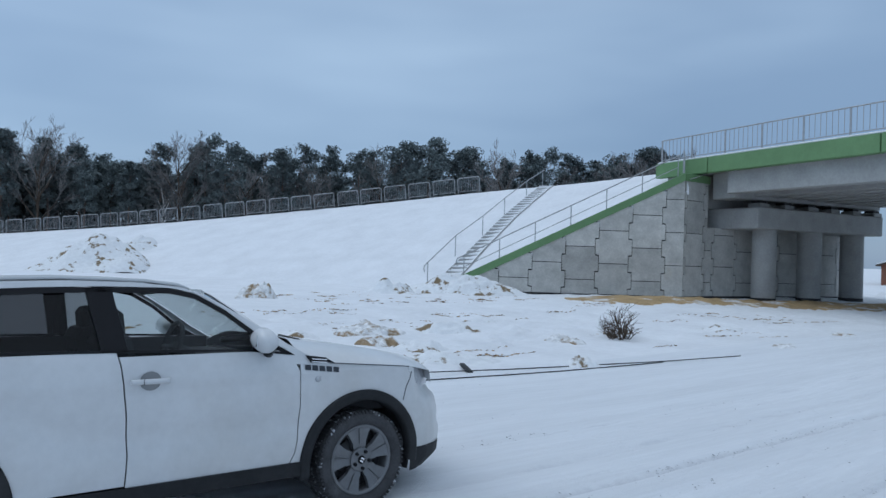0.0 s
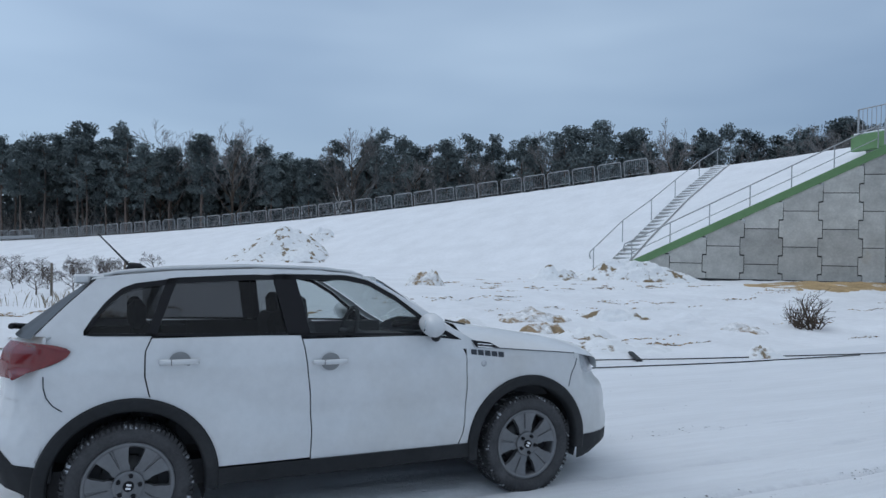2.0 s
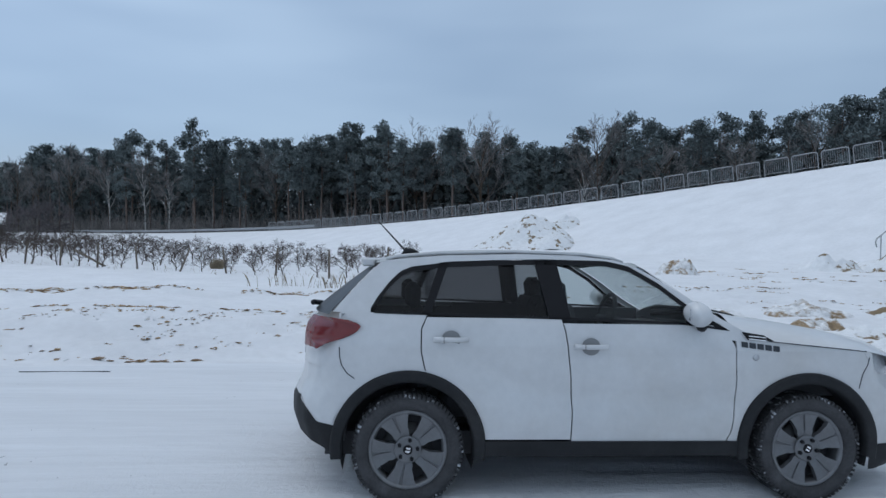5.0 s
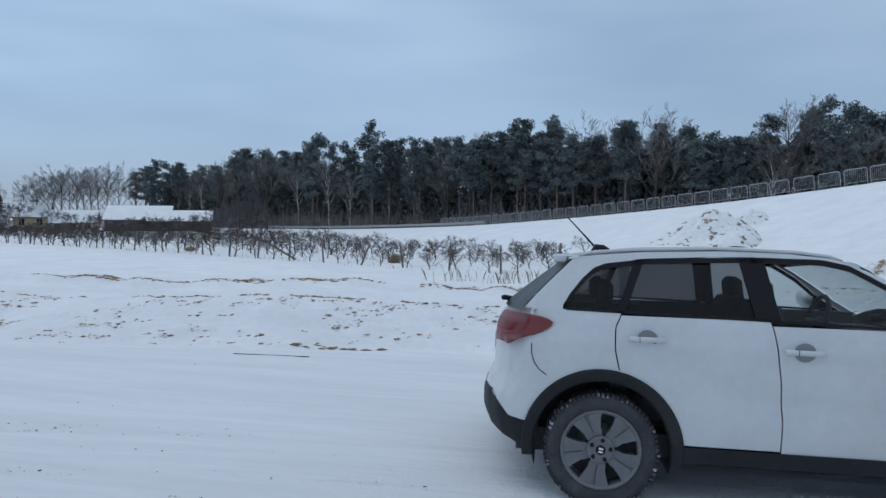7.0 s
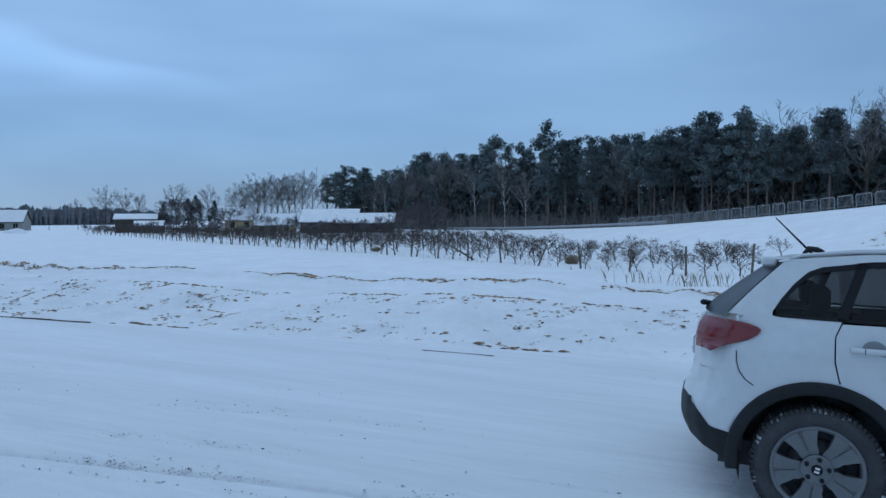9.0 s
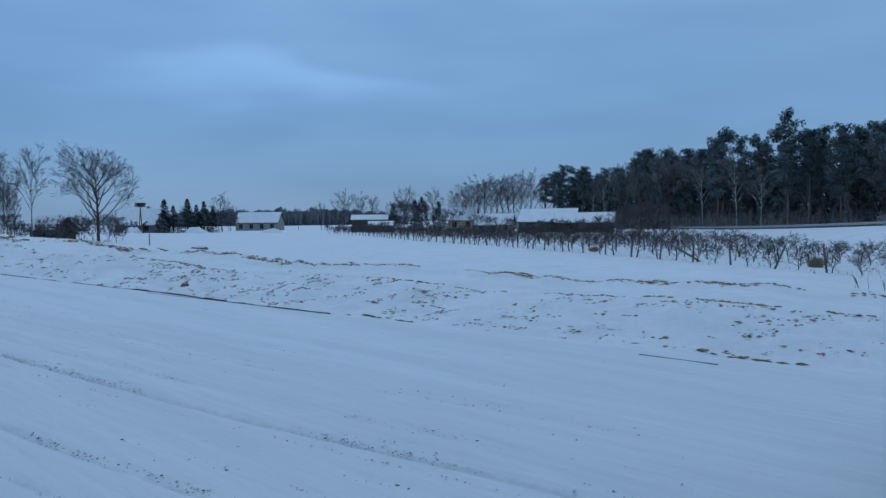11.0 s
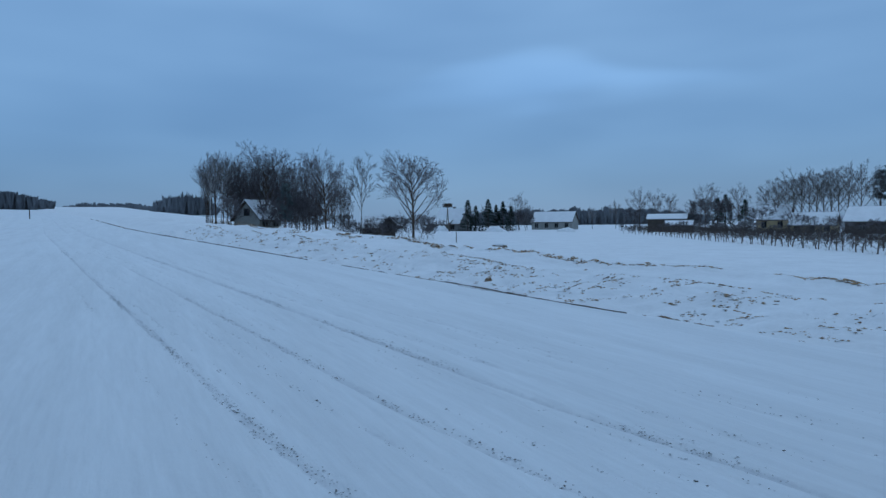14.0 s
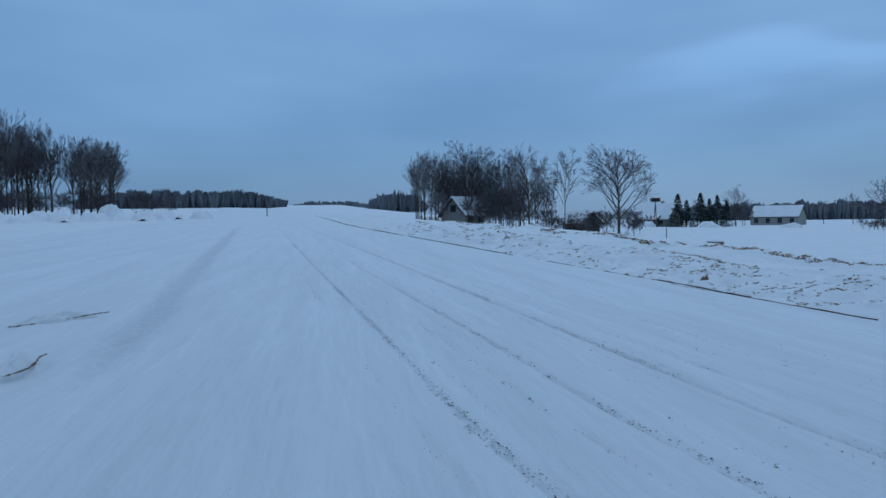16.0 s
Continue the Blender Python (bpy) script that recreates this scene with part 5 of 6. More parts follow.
for k in range(1700):
    x = rc.uniform(-64, 2.5) if k % 2 else rc.uniform(-24, 2.5)
    e = rc.uniform(2.5, 5.6)
    if n3(x - e, e, 0.9, 3.0) < -0.05:
        continue
    streak(x, bank_y(x, e), rc.uniform(0.3, 1.1), rc.uniform(0.08, 0.26) * (1 + sstep(15, 50, -x)), rc.uniform(0.012, 0.026) * (1 + 0.6 * sstep(12, 45, -x)))
x = -64.0
while x < 3.0:
    if n3(x, 0, 0.3, 8.0) > -0.3:
        streak(x, bank_y(x, 8.5 + 0.35 * n3(x, 0, 0.5)), rc.uniform(-0.05, 0.25), rc.uniform(0.5, 1.4), rc.uniform(0.02, 0.038) * (1 + 0.6 * sstep(12, 45, -x)), 0.12)
    if rc.random() < 0.5 and n3(x, 0, 0.2, 2.0) > 0:
        streak(x, bank_y(x, 5.7 + 0.2 * n3(x, 0, 0.5)), rc.uniform(0.0, 0.2), rc.uniform(0.3, 0.9), 0.028)
    x += rc.uniform(0.1, 0.3)
for k in range(150):
    x, y = rc.uniform(4.0, 24), rc.uniform(3.9, 13)
    if n3(x, y, 0.35, 6.0) > 0.02:
        streak(x, y, rc.uniform(-0.6, 0.1), rc.uniform(0.3, 1.6), rc.uniform(0.012, 0.034))
for k in range(60):
    x, y = rc.uniform(10, 20), rc.uniform(14, 21)
    streak(x, y, rc.uniform(-0.9, -0.3), rc.uniform(0.2, 0.8), rc.uniform(0.02, 0.04))
tagged(part("bank_clods", cg, CLOD), "brown earth clods on the roadside bank and ridge", "clods", kind="stuff")
tagged(part("bank_sand", sg, mat("ochre_clods", (0.38, 0.265, 0.145), 0.95, var=0.3, scale=5.0)), "ochre sand clods on the roadside bank", "clods", kind="stuff")
tagged(part("bank_crumbs", vg, SNOW), "snow lumps among the clods on the bank", "snow lumps", kind="stuff")
# earth edge lines at the foot of the bank
eg = Geo()
for x0, x1, e in ((-17.5, -12.5, 2.2), (-26.0, -17.7, 1.9), (-36, -26.5, 1.8), (-130, -36.5, 1.7), (-12.3, -11.0, 2.4), (-5.6, -4.2, 2.5), (-30, -16, 0.9), (-52, -34, 0.8)):
    x = x0
    while x < x1:
        y = bank_y(x, e) + 0.12 * n3(x, 0, 0.9)
        eg.add(*rock(rc, x, y, ground_z(x, y) + 0.01, rc.uniform(0.025, 0.055) * (1 + 1.2 * sstep(12, 45, -x)), 0.5, 2.6, rc.uniform(-0.15, 0.15)))
        x += rc.uniform(0.08, 0.25)
tagged(part("edge_clods", eg, CLOD), "line of dark earth along the foot of the bank", "clods", kind="stuff")
# broken dark brown line at the foot of the bank
lg = Geo()
for e0, x0, x1, cut in ((0.06, -130, -10.8, -0.12), (0.75, -75, -12.5, -0.1), (1.5, -60, -17, 0.05)):
    line, x = [], x0
    while x < x1:
        y = bank_y(x, e0 + 0.05 + 0.22 * n3(x, e0, 0.16)) + 0.07 * n3(x, e0, 1.3)
        if n3(x, 3 + 9 * e0, 0.2) > cut:
            line.append((x, y, ground_z(x, y) + 0.022))
        else:
            if len(line) > 2:
                lg.tube(line, [0.016 + (0.024 * rc.random() + 0.012) * (0.6 + 0.9 * sstep(12, 60, -q[0])) for q in line], 5)
            line = []
        x += 0.2 if x > -40 else 0.5
    if len(line) > 2:
        lg.tube(line, 0.022, 5)
tagged(part("earth_edge", lg, mat("dark_brown_edge", (0.10, 0.078, 0.06), 0.95, var=0.35, scale=4.0, spec=0.2)), "thin broken dark line along the road edge", "earth edge", kind="stuff")
# crumbs of snow along the wheel ruts, and scattered grit
kg, dg = Geo(), Geo()
for k in range(24000):
    q = rc.randrange(len(RUTS)) if k % 3 else rc.randrange(8, 26)
    c, w, a = RUTS[q]
    x = rc.uniform(-34, 8) if k % 2 else rc.uniform(-16, 4)
    y = c + rc.gauss(0, w * 1.6) + 0.18 * math.sin(x * 0.03 + q)
    if n3(x, c, 0.5, 2.0) < -0.22 or (abs(x) < 2.2 and abs(y) < 1):
        continue
    (dg if k % 8 == 0 else kg).add(*rock(rc, x, y + road_mid(x), ground_z(x, y + road_mid(x)) + 0.024, rc.uniform(0.003, 0.010), 0.6, rc.uniform(1, 1.8)))
tagged(part("snow_crumbs", kg, mat("grey_snow_crumbs", (0.44, 0.45, 0.47), 0.8, var=0.2, scale=9.0)), "grey crumbs of packed snow along the ruts", "snow crumbs", kind="stuff")
tagged(part("road_grit", dg, mat("dark_grit", (0.10, 0.095, 0.09), 0.9, var=0.3, scale=9.0)), "dark grit scattered along the wheel ruts", "grit", kind="stuff")
lump("earth_clod", "dark clod at the road edge", -19.6, 4.9, 0.19, 0.15, 0.15, CLOD, 3.3, category="clod", n=16)
# two curled snow ridges with dark undersides on the far carriageway
for (ax, ay), (bx, by) in (((-8.15, -8.22), (-9.1, -8.16)), ((-10.9, -9.3), (-12.1, -8.45))):
    rg_ = Geo()
    for k in range(34):
        f = k / 33
        x, y = ax + (bx - ax) * f, ay + (by - ay) * f + 0.06 * math.sin(f * 5)
        rg_.add(*rock(rc, x, y, ground_z(x, y) + 0.10, rc.uniform(0.006, 0.02), 0.6, 2.4, math.atan2(by - ay, bx - ax)))
    x, y = (ax + bx) / 2, (ay + by) / 2
    ridge = lump("snow_drift", "curled snow ridge with a dark earthy edge on the road", x, y - 0.10, 0.75, 0.24, 0.23, SNOW, ax, category="snow drift", turn=math.atan2(by - ay, bx - ax), n=24)
    part("earthy_edge", rg_, CLOD, ridge, "dark earth crumbs along the ridge")



# ---- dry grass ----
def grass(name, label, spots, rnd, h, count):
    g_ = Geo()
    for x, y, rad in spots:
        for k in range(count):
            a, r_ = rnd.uniform(0, 6.28), rad * math.sqrt(rnd.random())
            px_, py_ = x + r_ * math.cos(a), y + r_ * math.sin(a)
            z = ground_z(px_, py_)
            hh, l1, l2 = h * rnd.uniform(0.5, 1.1), rnd.uniform(-0.4, 0.4), rnd.uniform(-0.4, 0.4)
            w = 0.006
            g_.add([(px_ - w, py_, z), (px_ + w, py_, z), (px_ + l1 * hh * 0.4 + w * 0.6, py_ + l2 * hh * 0.4, z + hh * 0.65), (px_ + l1 * hh, py_ + l2 * hh, z + hh)], [(0, 1, 2), (0, 2, 3)])
    return tagged(part(name, g_, DRYGRASS), label, "grass", kind="stuff")


rgz = random.Random(3)
grass("grass_tuft", "dry ochre grass tufts in the snow", [(-3.3, 17.5, 0.9), (-4.0, 17.9, 1.1), (-2.4, 17.6, 0.9), (-5.0, 17.2, 0.9), (-3.2, 17.4, 0.3), (-1.6, 17.8, 0.8)], rgz, 0.45, 14)
grass("orchard_grass", "thin dry grass below the fruit trees", [(-1.3 - 0.87 * t, 27.2 + 0.50 * t, 1.8) for t in range(0, 76, 2)], rgz, 0.22, 14)
grass("verge_grass", "strip of dry reeds before the farmstead trees", [(-78 - t, 27.0 - 0.75 * t, 1.6) for t in range(0, 26, 2)], rgz, 1.0, 60)

# ---- trees ----
def blob(g_, c, rx_, rz_, count, size, rnd):
    """A clump of needle tufts: small crossed leaves scattered through a flattened ball."""
    for _ in range(count):
        while True:
            u = Vector((rnd.uniform(-1, 1), rnd.uniform(-1, 1), rnd.uniform(-1, 1)))
            if 0.25 < u.length < 1:
                break
        p = c + Vector((u.x * rx_, u.y * rx_, u.z * rz_))
        a = Vector((rnd.uniform(-1, 1), rnd.uniform(-1, 1), rnd.uniform(-0.9, 0.9))).normalized() * size * rnd.uniform(0.6, 1.3)
        b = a.cross(Vector((rnd.uniform(-0.6, 0.6), rnd.uniform(-0.6, 0.6), 1))).normalized() * size * rnd.uniform(0.35, 0.6)
        g_.add([p - a, p + b * 0.8, p + a, p - b], [(0, 1, 2), (0, 2, 3)])


def pine_meshes(seed, h, bare):
    rnd = random.Random(seed)
    tr, cr = Geo(), Geo()
    bend = [Vector((rnd.uniform(-0.25, 0.25) * i / 5, rnd.uniform(-0.25, 0.25) * i / 5, h * 0.97 * i / 5)) for i in range(6)]
    tr.tube(bend, [0.17, 0.15, 0.13, 0.10, 0.06, 0.02], 7)

    def axis_at(z):
        f = min(max(z / (h * 0.97) * 5, 0), 4.999)
        k = int(f)
        return bend[k].lerp(bend[k + 1], f - k)
    n, u = rnd.randint(30, 36), h / 16
    fat = rnd.uniform(0.85, 1.2)
    for k in range(n):
        f = k / (n - 1)
        z = h * (bare + (0.96 - bare) * f)
        reach = (0.5 + 1.7 * math.sin(math.pi * min(1, 0.22 + 0.70 * f)) ** 0.7) * rnd.uniform(0.45, 1.15) * u * fat
        a = rnd.uniform(0, 6.28)
        p = axis_at(z)
        q = p + Vector((math.cos(a) * reach, math.sin(a) * reach, rnd.uniform(0.0, 0.7) * u))
        tr.tube([p, p.lerp(q, 0.5) + Vector((0, 0, -0.06)), q], [0.05, 0.035, 0.015], 4, False)
        blob(cr, q, rnd.uniform(0.55, 0.95) * u, rnd.uniform(0.42, 0.66) * u, 72, 0.21, rnd)
        blob(cr, p.lerp(q, 0.5), rnd.uniform(0.5, 0.85) * u, 0.5 * u, 34, 0.24, rnd)
    for k in range(5):
        blob(cr, axis_at(h * (0.985 - 0.028 * k)) + Vector((rnd.uniform(-0.2, 0.2), rnd.uniform(-0.2, 0.2), 0)) * k, (0.28 + 0.17 * k) * u, 0.42 * u, 44, 0.2, rnd)
    for k in range(9):
        z = h * rnd.uniform(0.15, bare)
        a = rnd.uniform(0, 6.28)
        p = axis_at(z)
        tr.tube([p, p + Vector((math.cos(a), math.sin(a), rnd.uniform(-0.2, 0.2))) * rnd.uniform(0.5, 1.4)], [0.025, 0.008], 3, False)
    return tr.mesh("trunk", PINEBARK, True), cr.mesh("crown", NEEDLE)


def spruce_meshes(seed, h):
    rnd = random.Random(seed)
    tr, cr = Geo(), Geo()
    tr.tube([(0, 0, 0), (0, 0, h)], [0.14, 0.02], 7)
    k = 0
    z = h * 0.05
    while z < h * 0.98:
        w = 0.24 * h * (1 - z / h) ** 0.9 + 0.08
        for j in range(7):
            a = rnd.uniform(0, 6.28)
            q = Vector((math.cos(a) * w, math.sin(a) * w, z - 0.12 * w))
            blob(cr, Vector((0, 0, z)).lerp(q, 0.65), w * 0.42 + 0.06, 0.16, 16, 0.2, rnd)
        z += h * 0.045
    return tr.mesh("trunk", BARK, True), cr.mesh("crown", SPRUCE)


def bare_meshes(seed, h, depth=4, spread=0.62, kids=3, limb=0.30, bark=BARK, twig=TWIG, forks=7, droop=0.0, low=0.28, r0=0.016, minr=0.012):
    """A leafless tree: trunk and limbs, and a crown of fine twigs."""
    rnd = random.Random(seed)
    tr, cr = Geo(), Geo()
    top = Vector((rnd.uniform(-0.4, 0.4), rnd.uniform(-0.4, 0.4), h * 0.72))
    tr.tube([(0, 0, -0.2), top * 0.4 + Vector((0.1, 0, 0)), top], [h * r0, h * r0 * 0.72, h * r0 * 0.25], 8)
    for k in range(forks):
        f = low + (0.72 - low) * k / (forks - 1)
        p = (top * (f / 0.72))
        a = k * 2.4 + rnd.uniform(-0.5, 0.5)
        d = Vector((math.cos(a) * spread * 1.1, math.sin(a) * spread * 1.1, 0.9)).normalized()
        ll = h * limb * (1.1 - 0.5 * f) * rnd.uniform(0.8, 1.15)
        q = p + d * ll
        tr.tube([p, p.lerp(q, 0.5) + Vector((0, 0, -0.03 * ll)), q], [h * r0 * 0.42, h * r0 * 0.32, h * r0 * 0.2], 5, False)
        for j in range(3):
            nd = (d + Vector((rnd.uniform(-1, 1), rnd.uniform(-1, 1), rnd.uniform(-0.4, 0.8) - droop)) * spread).normalized()
            twigs(cr, p.lerp(q, 0.5 + 0.25 * j), nd, ll * 0.5, h * r0 * 0.17, depth - 1, rnd, spread, droop, kids, 3, 0.72, minr)
    twigs(cr, top, Vector((0, 0, 1)), h * 0.13, h * r0 * 0.22, depth - 1, rnd, spread, droop, kids, 3, 0.75, minr)
    return tr.mesh("trunk", bark, True), cr.mesh("crown", twig)


def tree_kind(name, label, meshes, group):
    """The first tree of a kind: its trunk is the thing and the crown its part."""
    t = thing(name, label, "tree", group=group)
    part("trunk", meshes[0], None, t)
    part("crown", meshes[1], None, t)
    return t


placed = {}


def plant(key, make, x, y, s=1.0, turn=0.0, z=None, sz=None):
    m_ = Matrix.Translation((x, y, (ground_z(x, y) if z is None else z) - 0.05)) @ pose(0, 0, 0, 0, 0, turn) @ Matrix.Diagonal((s, s, sz or s, 1))
    if key not in placed:
        placed[key] = make()
        ob = placed[key]
    else:
        ob = copy_thing(placed[key], Matrix())
    ob.matrix_basis = m_
    return ob


PINES = [(lambda k=k: tree_kind("pine_tree", "tall dark green pine with a bare lower trunk", pine_meshes(40 + k, 16.0, (0.42, 0.5, 0.36, 0.55, 0.46, 0.3)[k]), "pines of the wood")) for k in range(6)]
BARES = [(lambda k=k: tree_kind("bare_tree", "leafless broadleaf tree dusted with snow", bare_meshes(70 + k, 15.0, 4, 0.6, 3, 0.28, BARK, SNOWTWIG, 12, r0=0.0125, minr=0.019), "bare trees of the wood")) for k in range(4)]
BIRCH = [(lambda k=k: tree_kind("birch_tree", "leafless birch with a pale trunk", bare_meshes(90 + k, 14.0, 4, 0.42, 3, 0.22, BIRCHBARK, SNOWTWIG, 12, 0.35, 0.3, 0.010, 0.018), "birches")) for k in range(2)]
EDGE = [(92, 52), (79, 62), (45, 80), (7, 97), (-20, 113), (-71, 146), (-124, 182)]
rt = random.Random(21)


def edge_at(f):
    k = min(int(f * (len(EDGE) - 1)), len(EDGE) - 2)
    a, b = Vector(EDGE[k]), Vector(EDGE[k + 1])
    d = (b - a).normalized()
    return a.lerp(b, f * (len(EDGE) - 1) - k), Vector((d.y, -d.x)) * -1


for row, (count, back) in enumerate(((58, 0.0), (62, 5.0), (62, 11.0), (60, 18.0))):
    for k in range(count):
        f = (k + rt.uniform(0.1, 0.9)) / count
        p, nrm = edge_at(f)
        if nrm.y < 0:
            nrm = -nrm
        p = p + nrm * (back + rt.uniform(-1.5, 1.5))
        dip = 0.84 + 0.18 * n3(f * 30, 0, 0.8, 4.0) + (0.06 if row > 1 else 0)
        r_ = rt.random()
        zg = -0.6
        if r_ < (0.30 if row == 0 else 0.16):
            v = rt.randrange(4)
            plant("bare%d" % v, BARES[v], p.x, p.y, rt.uniform(0.85, 1.15), rt.uniform(0, 360), zg)
        elif r_ < (0.40 if row == 0 else 0.2):
            v = rt.randrange(2)
            plant("birch%d" % v, BIRCH[v], p.x, p.y, rt.uniform(0.8, 1.1), rt.uniform(0, 360), zg)
        else:
            v = rt.randrange(6)
            s = dip * rt.uniform(0.84, 1.12) * pw([(0, 1.05), (0.18, 1.05), (0.24, 1.17), (0.30, 1.05), (0.38, 0.95), (0.46, 0.95), (0.6, 1.0), (0.7, 1.13), (0.82, 1.12), (0.92, 1.0)], f)
            plant("pine%d" % v, PINES[v], p.x, p.y, s * 1.22, rt.uniform(0, 360), zg, s * 1.16)
# undergrowth and the depth of the wood
ug = Geo()
for k in range(4200):
    p, nrm = edge_at(rt.random())
    if nrm.y < 0:
        nrm = -nrm
    p = p + nrm * rt.uniform(-1, 15)
    b = Vector((p.x, p.y, -0.7))
    for j in range(5):
        d = Vector((rt.uniform(-0.5, 0.5), rt.uniform(-0.5, 0.5), 1)).normalized()
        l_ = rt.uniform(1.2, 4.0) * (1.9 if j == 0 else 1.0)
        ug.tube([b, b + d * l_ * 0.6, b + d * l_ + Vector((rt.uniform(-0.5, 0.5), rt.uniform(-0.5, 0.5), 0))], [0.034, 0.026, 0.010], 3, False)
tagged(part("undergrowth", ug, BRUSHWOOD), "tangled leafless undergrowth along the wood", "undergrowth", kind="stuff")
wg = Geo()
for k in range(15500):
    p, nrm = edge_at(rt.random())
    if nrm.y < 0:
        nrm = -nrm
    p = p + nrm * rt.uniform(6, 30)
    z = -0.5 + 12.5 * rt.random() ** 1.25
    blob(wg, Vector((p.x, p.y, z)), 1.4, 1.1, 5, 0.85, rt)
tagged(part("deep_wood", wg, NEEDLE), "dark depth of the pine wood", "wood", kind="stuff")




def polar(b, d):
    """A place by bearing (degrees to the left of north) and distance from the camera's stand."""
    return -1.5 - d * math.sin(radians(b)), -5.3 + d * math.cos(radians(b))


def bpx(px_):
    """Bearing for a column of the view to the west."""
    return 57.9 + math.degrees(math.atan((784 - px_) / 1240))


for bb, dd, v in ((-52.6, 96, 1), (-53.8, 98, 2)):
    x, y = polar(bb, dd)
    plant("bare%d" % v, BARES[v], x, y, 0.95, 40 * v, 0)
FARMB = [(lambda k=k: tree_kind("bare_tree", "leafless dark farmstead tree with fine twigs", bare_meshes(80 + k, 15.0, 4, 0.5, 3, 0.26, BARK, TWIG, 14, r0=0.013, minr=0.018), "farmstead trees")) for k in range(3)]
OAKS = [(lambda k=k: tree_kind("oak_tree", "large leafless tree with a broad rounded crown", bare_meshes(120 + k, 11.0, 5, 0.72, 3, 0.33, BARK, TWIG, 16, 0.05, 0.24, 0.018, 0.012), "farmstead trees")) for k in range(3)]
SPRUCES = [(lambda k=k: tree_kind("spruce_tree", "dark conical spruce beside the farm houses", spruce_meshes(150 + k, 9.0), "spruces by the houses")) for k in range(2)]
SHRUBS = [(lambda k=k: tree_kind("shrub", "dense leafless shrub in the farm garden", bare_meshes(170 + k, 4.0, 4, 0.8, 3, 0.45, BARK, TWIG, 12, 0.0, 0.08, 0.012, 0.02), "farmstead shrubs")) for k in range(2)]
x, y = polar(bpx(590), 84)
plant("oak0", OAKS[0], x, y, 0.92, 40, None, 0.9)
for px_, d, key, mk, s in ((430, 92, "oak1", OAKS[1], 1.08), (318, 104, "oak2", OAKS[2], 1.22), (495, 100, "birch0", BIRCH[0], 0.98), (210, 98, "birch1", BIRCH[1], 0.72), (232, 100, "birch0", BIRCH[0], 0.74), (205, 103, "farm0", FARMB[0], 0.66), (275, 108, "farm1", FARMB[1], 0.72), (250, 103, "farm2", FARMB[2], 0.68), (298, 112, "farm0", FARMB[0], 0.72), (345, 110, "farm0", FARMB[0], 0.68), (365, 106, "farm1", FARMB[1], 0.62), (390, 112, "farm2", FARMB[2], 0.66), (270, 116, "farm0", FARMB[0], 0.72), (330, 118, "farm0", FARMB[0], 0.7), (405, 108, "farm0", FARMB[0], 0.6)):
    x, y = polar(bpx(px_), d)
    plant(key, mk, x, y, s * (0.5 if key[:4] == "farm" else 0.72), px_, None, s * (0.76 if key[:4] == "farm" else 0.84))
    if key[:4] == "farm":
        x, y = polar(bpx(px_ + 9), d + 5)
        plant(key, mk, x, y, s * 0.5, px_ * 2, None, s * 0.7)
for px_, d, s in ((245, 96, 1.1), (345, 94, 1.35), (362, 95, 1.5), (300, 104, 1.6), (320, 96, 1.1), (385, 97, 1.5), (410, 99, 1.4), (265, 108, 1.7), (335, 112, 1.9), (375, 110, 1.8), (545, 100, 0.9), (570, 90, 1.0), (605, 92, 1.0), (515, 105, 0.8), (455, 104, 1.0), (475, 98, 0.7), (530, 96, 0.7), (615, 98, 0.7)):
    x, y = polar(bpx(px_), d)
    v = px_ % 2
    plant("shrub%d" % v, SHRUBS[v], x, y, s * 0.62, px_ * 3, None, s * 0.75)
    x, y = polar(bpx(px_ + 11), d + 6)
    plant("shrub%d" % v, SHRUBS[v], x, y, s * 0.55, px_ * 5, None, s * 0.7)
for k in range(34):
    px_ = 200 + 8.3 * k + rt.uniform(-4, 4)
    x, y = polar(bpx(px_), rt.uniform(110, 122) if 265 < px_ < 345 else rt.uniform(100, 122))
    v = rt.randrange(3)
    hh = rt.uniform(0.58, 0.76) * (1 if px_ < 400 else 0.75)
    plant("farm%d" % v, FARMB[v], x, y, hh * 0.62, rt.uniform(0, 360), None, hh)
for px_ in (470, 500, 512, 540, 552, 566):
    x, y = polar(bpx(px_), 98)
    plant("shrub0", SHRUBS[0], x, y, 0.42, px_ * 3, None, 0.5)
x, y = polar(bpx(355), 93)
plant("pine5", PINES[5], x, y, 0.42, 0)
for px_, d, s in ((688, 195, 1.0), (702, 196, 0.82), (724, 195, 1.02), (738, 197, 0.85), (750, 196, 0.95), (764, 198, 0.8), (1160, 172, 0.85), (1128, 178, 1.0), (1115, 176, 0.9), (1075, 182, 0.8)):
    x, y = polar(bpx(px_), d)
    v = px_ % 2
    plant("spruce%d" % v, SPRUCES[v], x, y, s * 1.3, px_, None, s)
for px_, d, s in ((778, 215, 0.7), (945, 230, 0.55), (985, 205, 0.72), (1010, 208, 0.68), (1035, 205, 0.62), (1095, 190, 0.75), (1150, 190, 0.72), (1195, 190, 0.7), (1212, 185, 0.8), (1225, 190, 0.78), (1238, 183, 0.84), (1250, 180, 0.86), (1263, 188, 0.84), (1275, 182, 0.9), (1288, 190, 0.88), (1300, 185, 0.88), (1312, 182, 0.9), (1325, 190, 0.95), (1345, 195, 1.0), (720, 220, 0.5), (905, 240, 0.45), (792, 225, 0.5)):
    x, y = polar(bpx(px_), d)
    v = px_ % 4
    plant("bare%d" % v, BARES[v], x, y, s, px_)
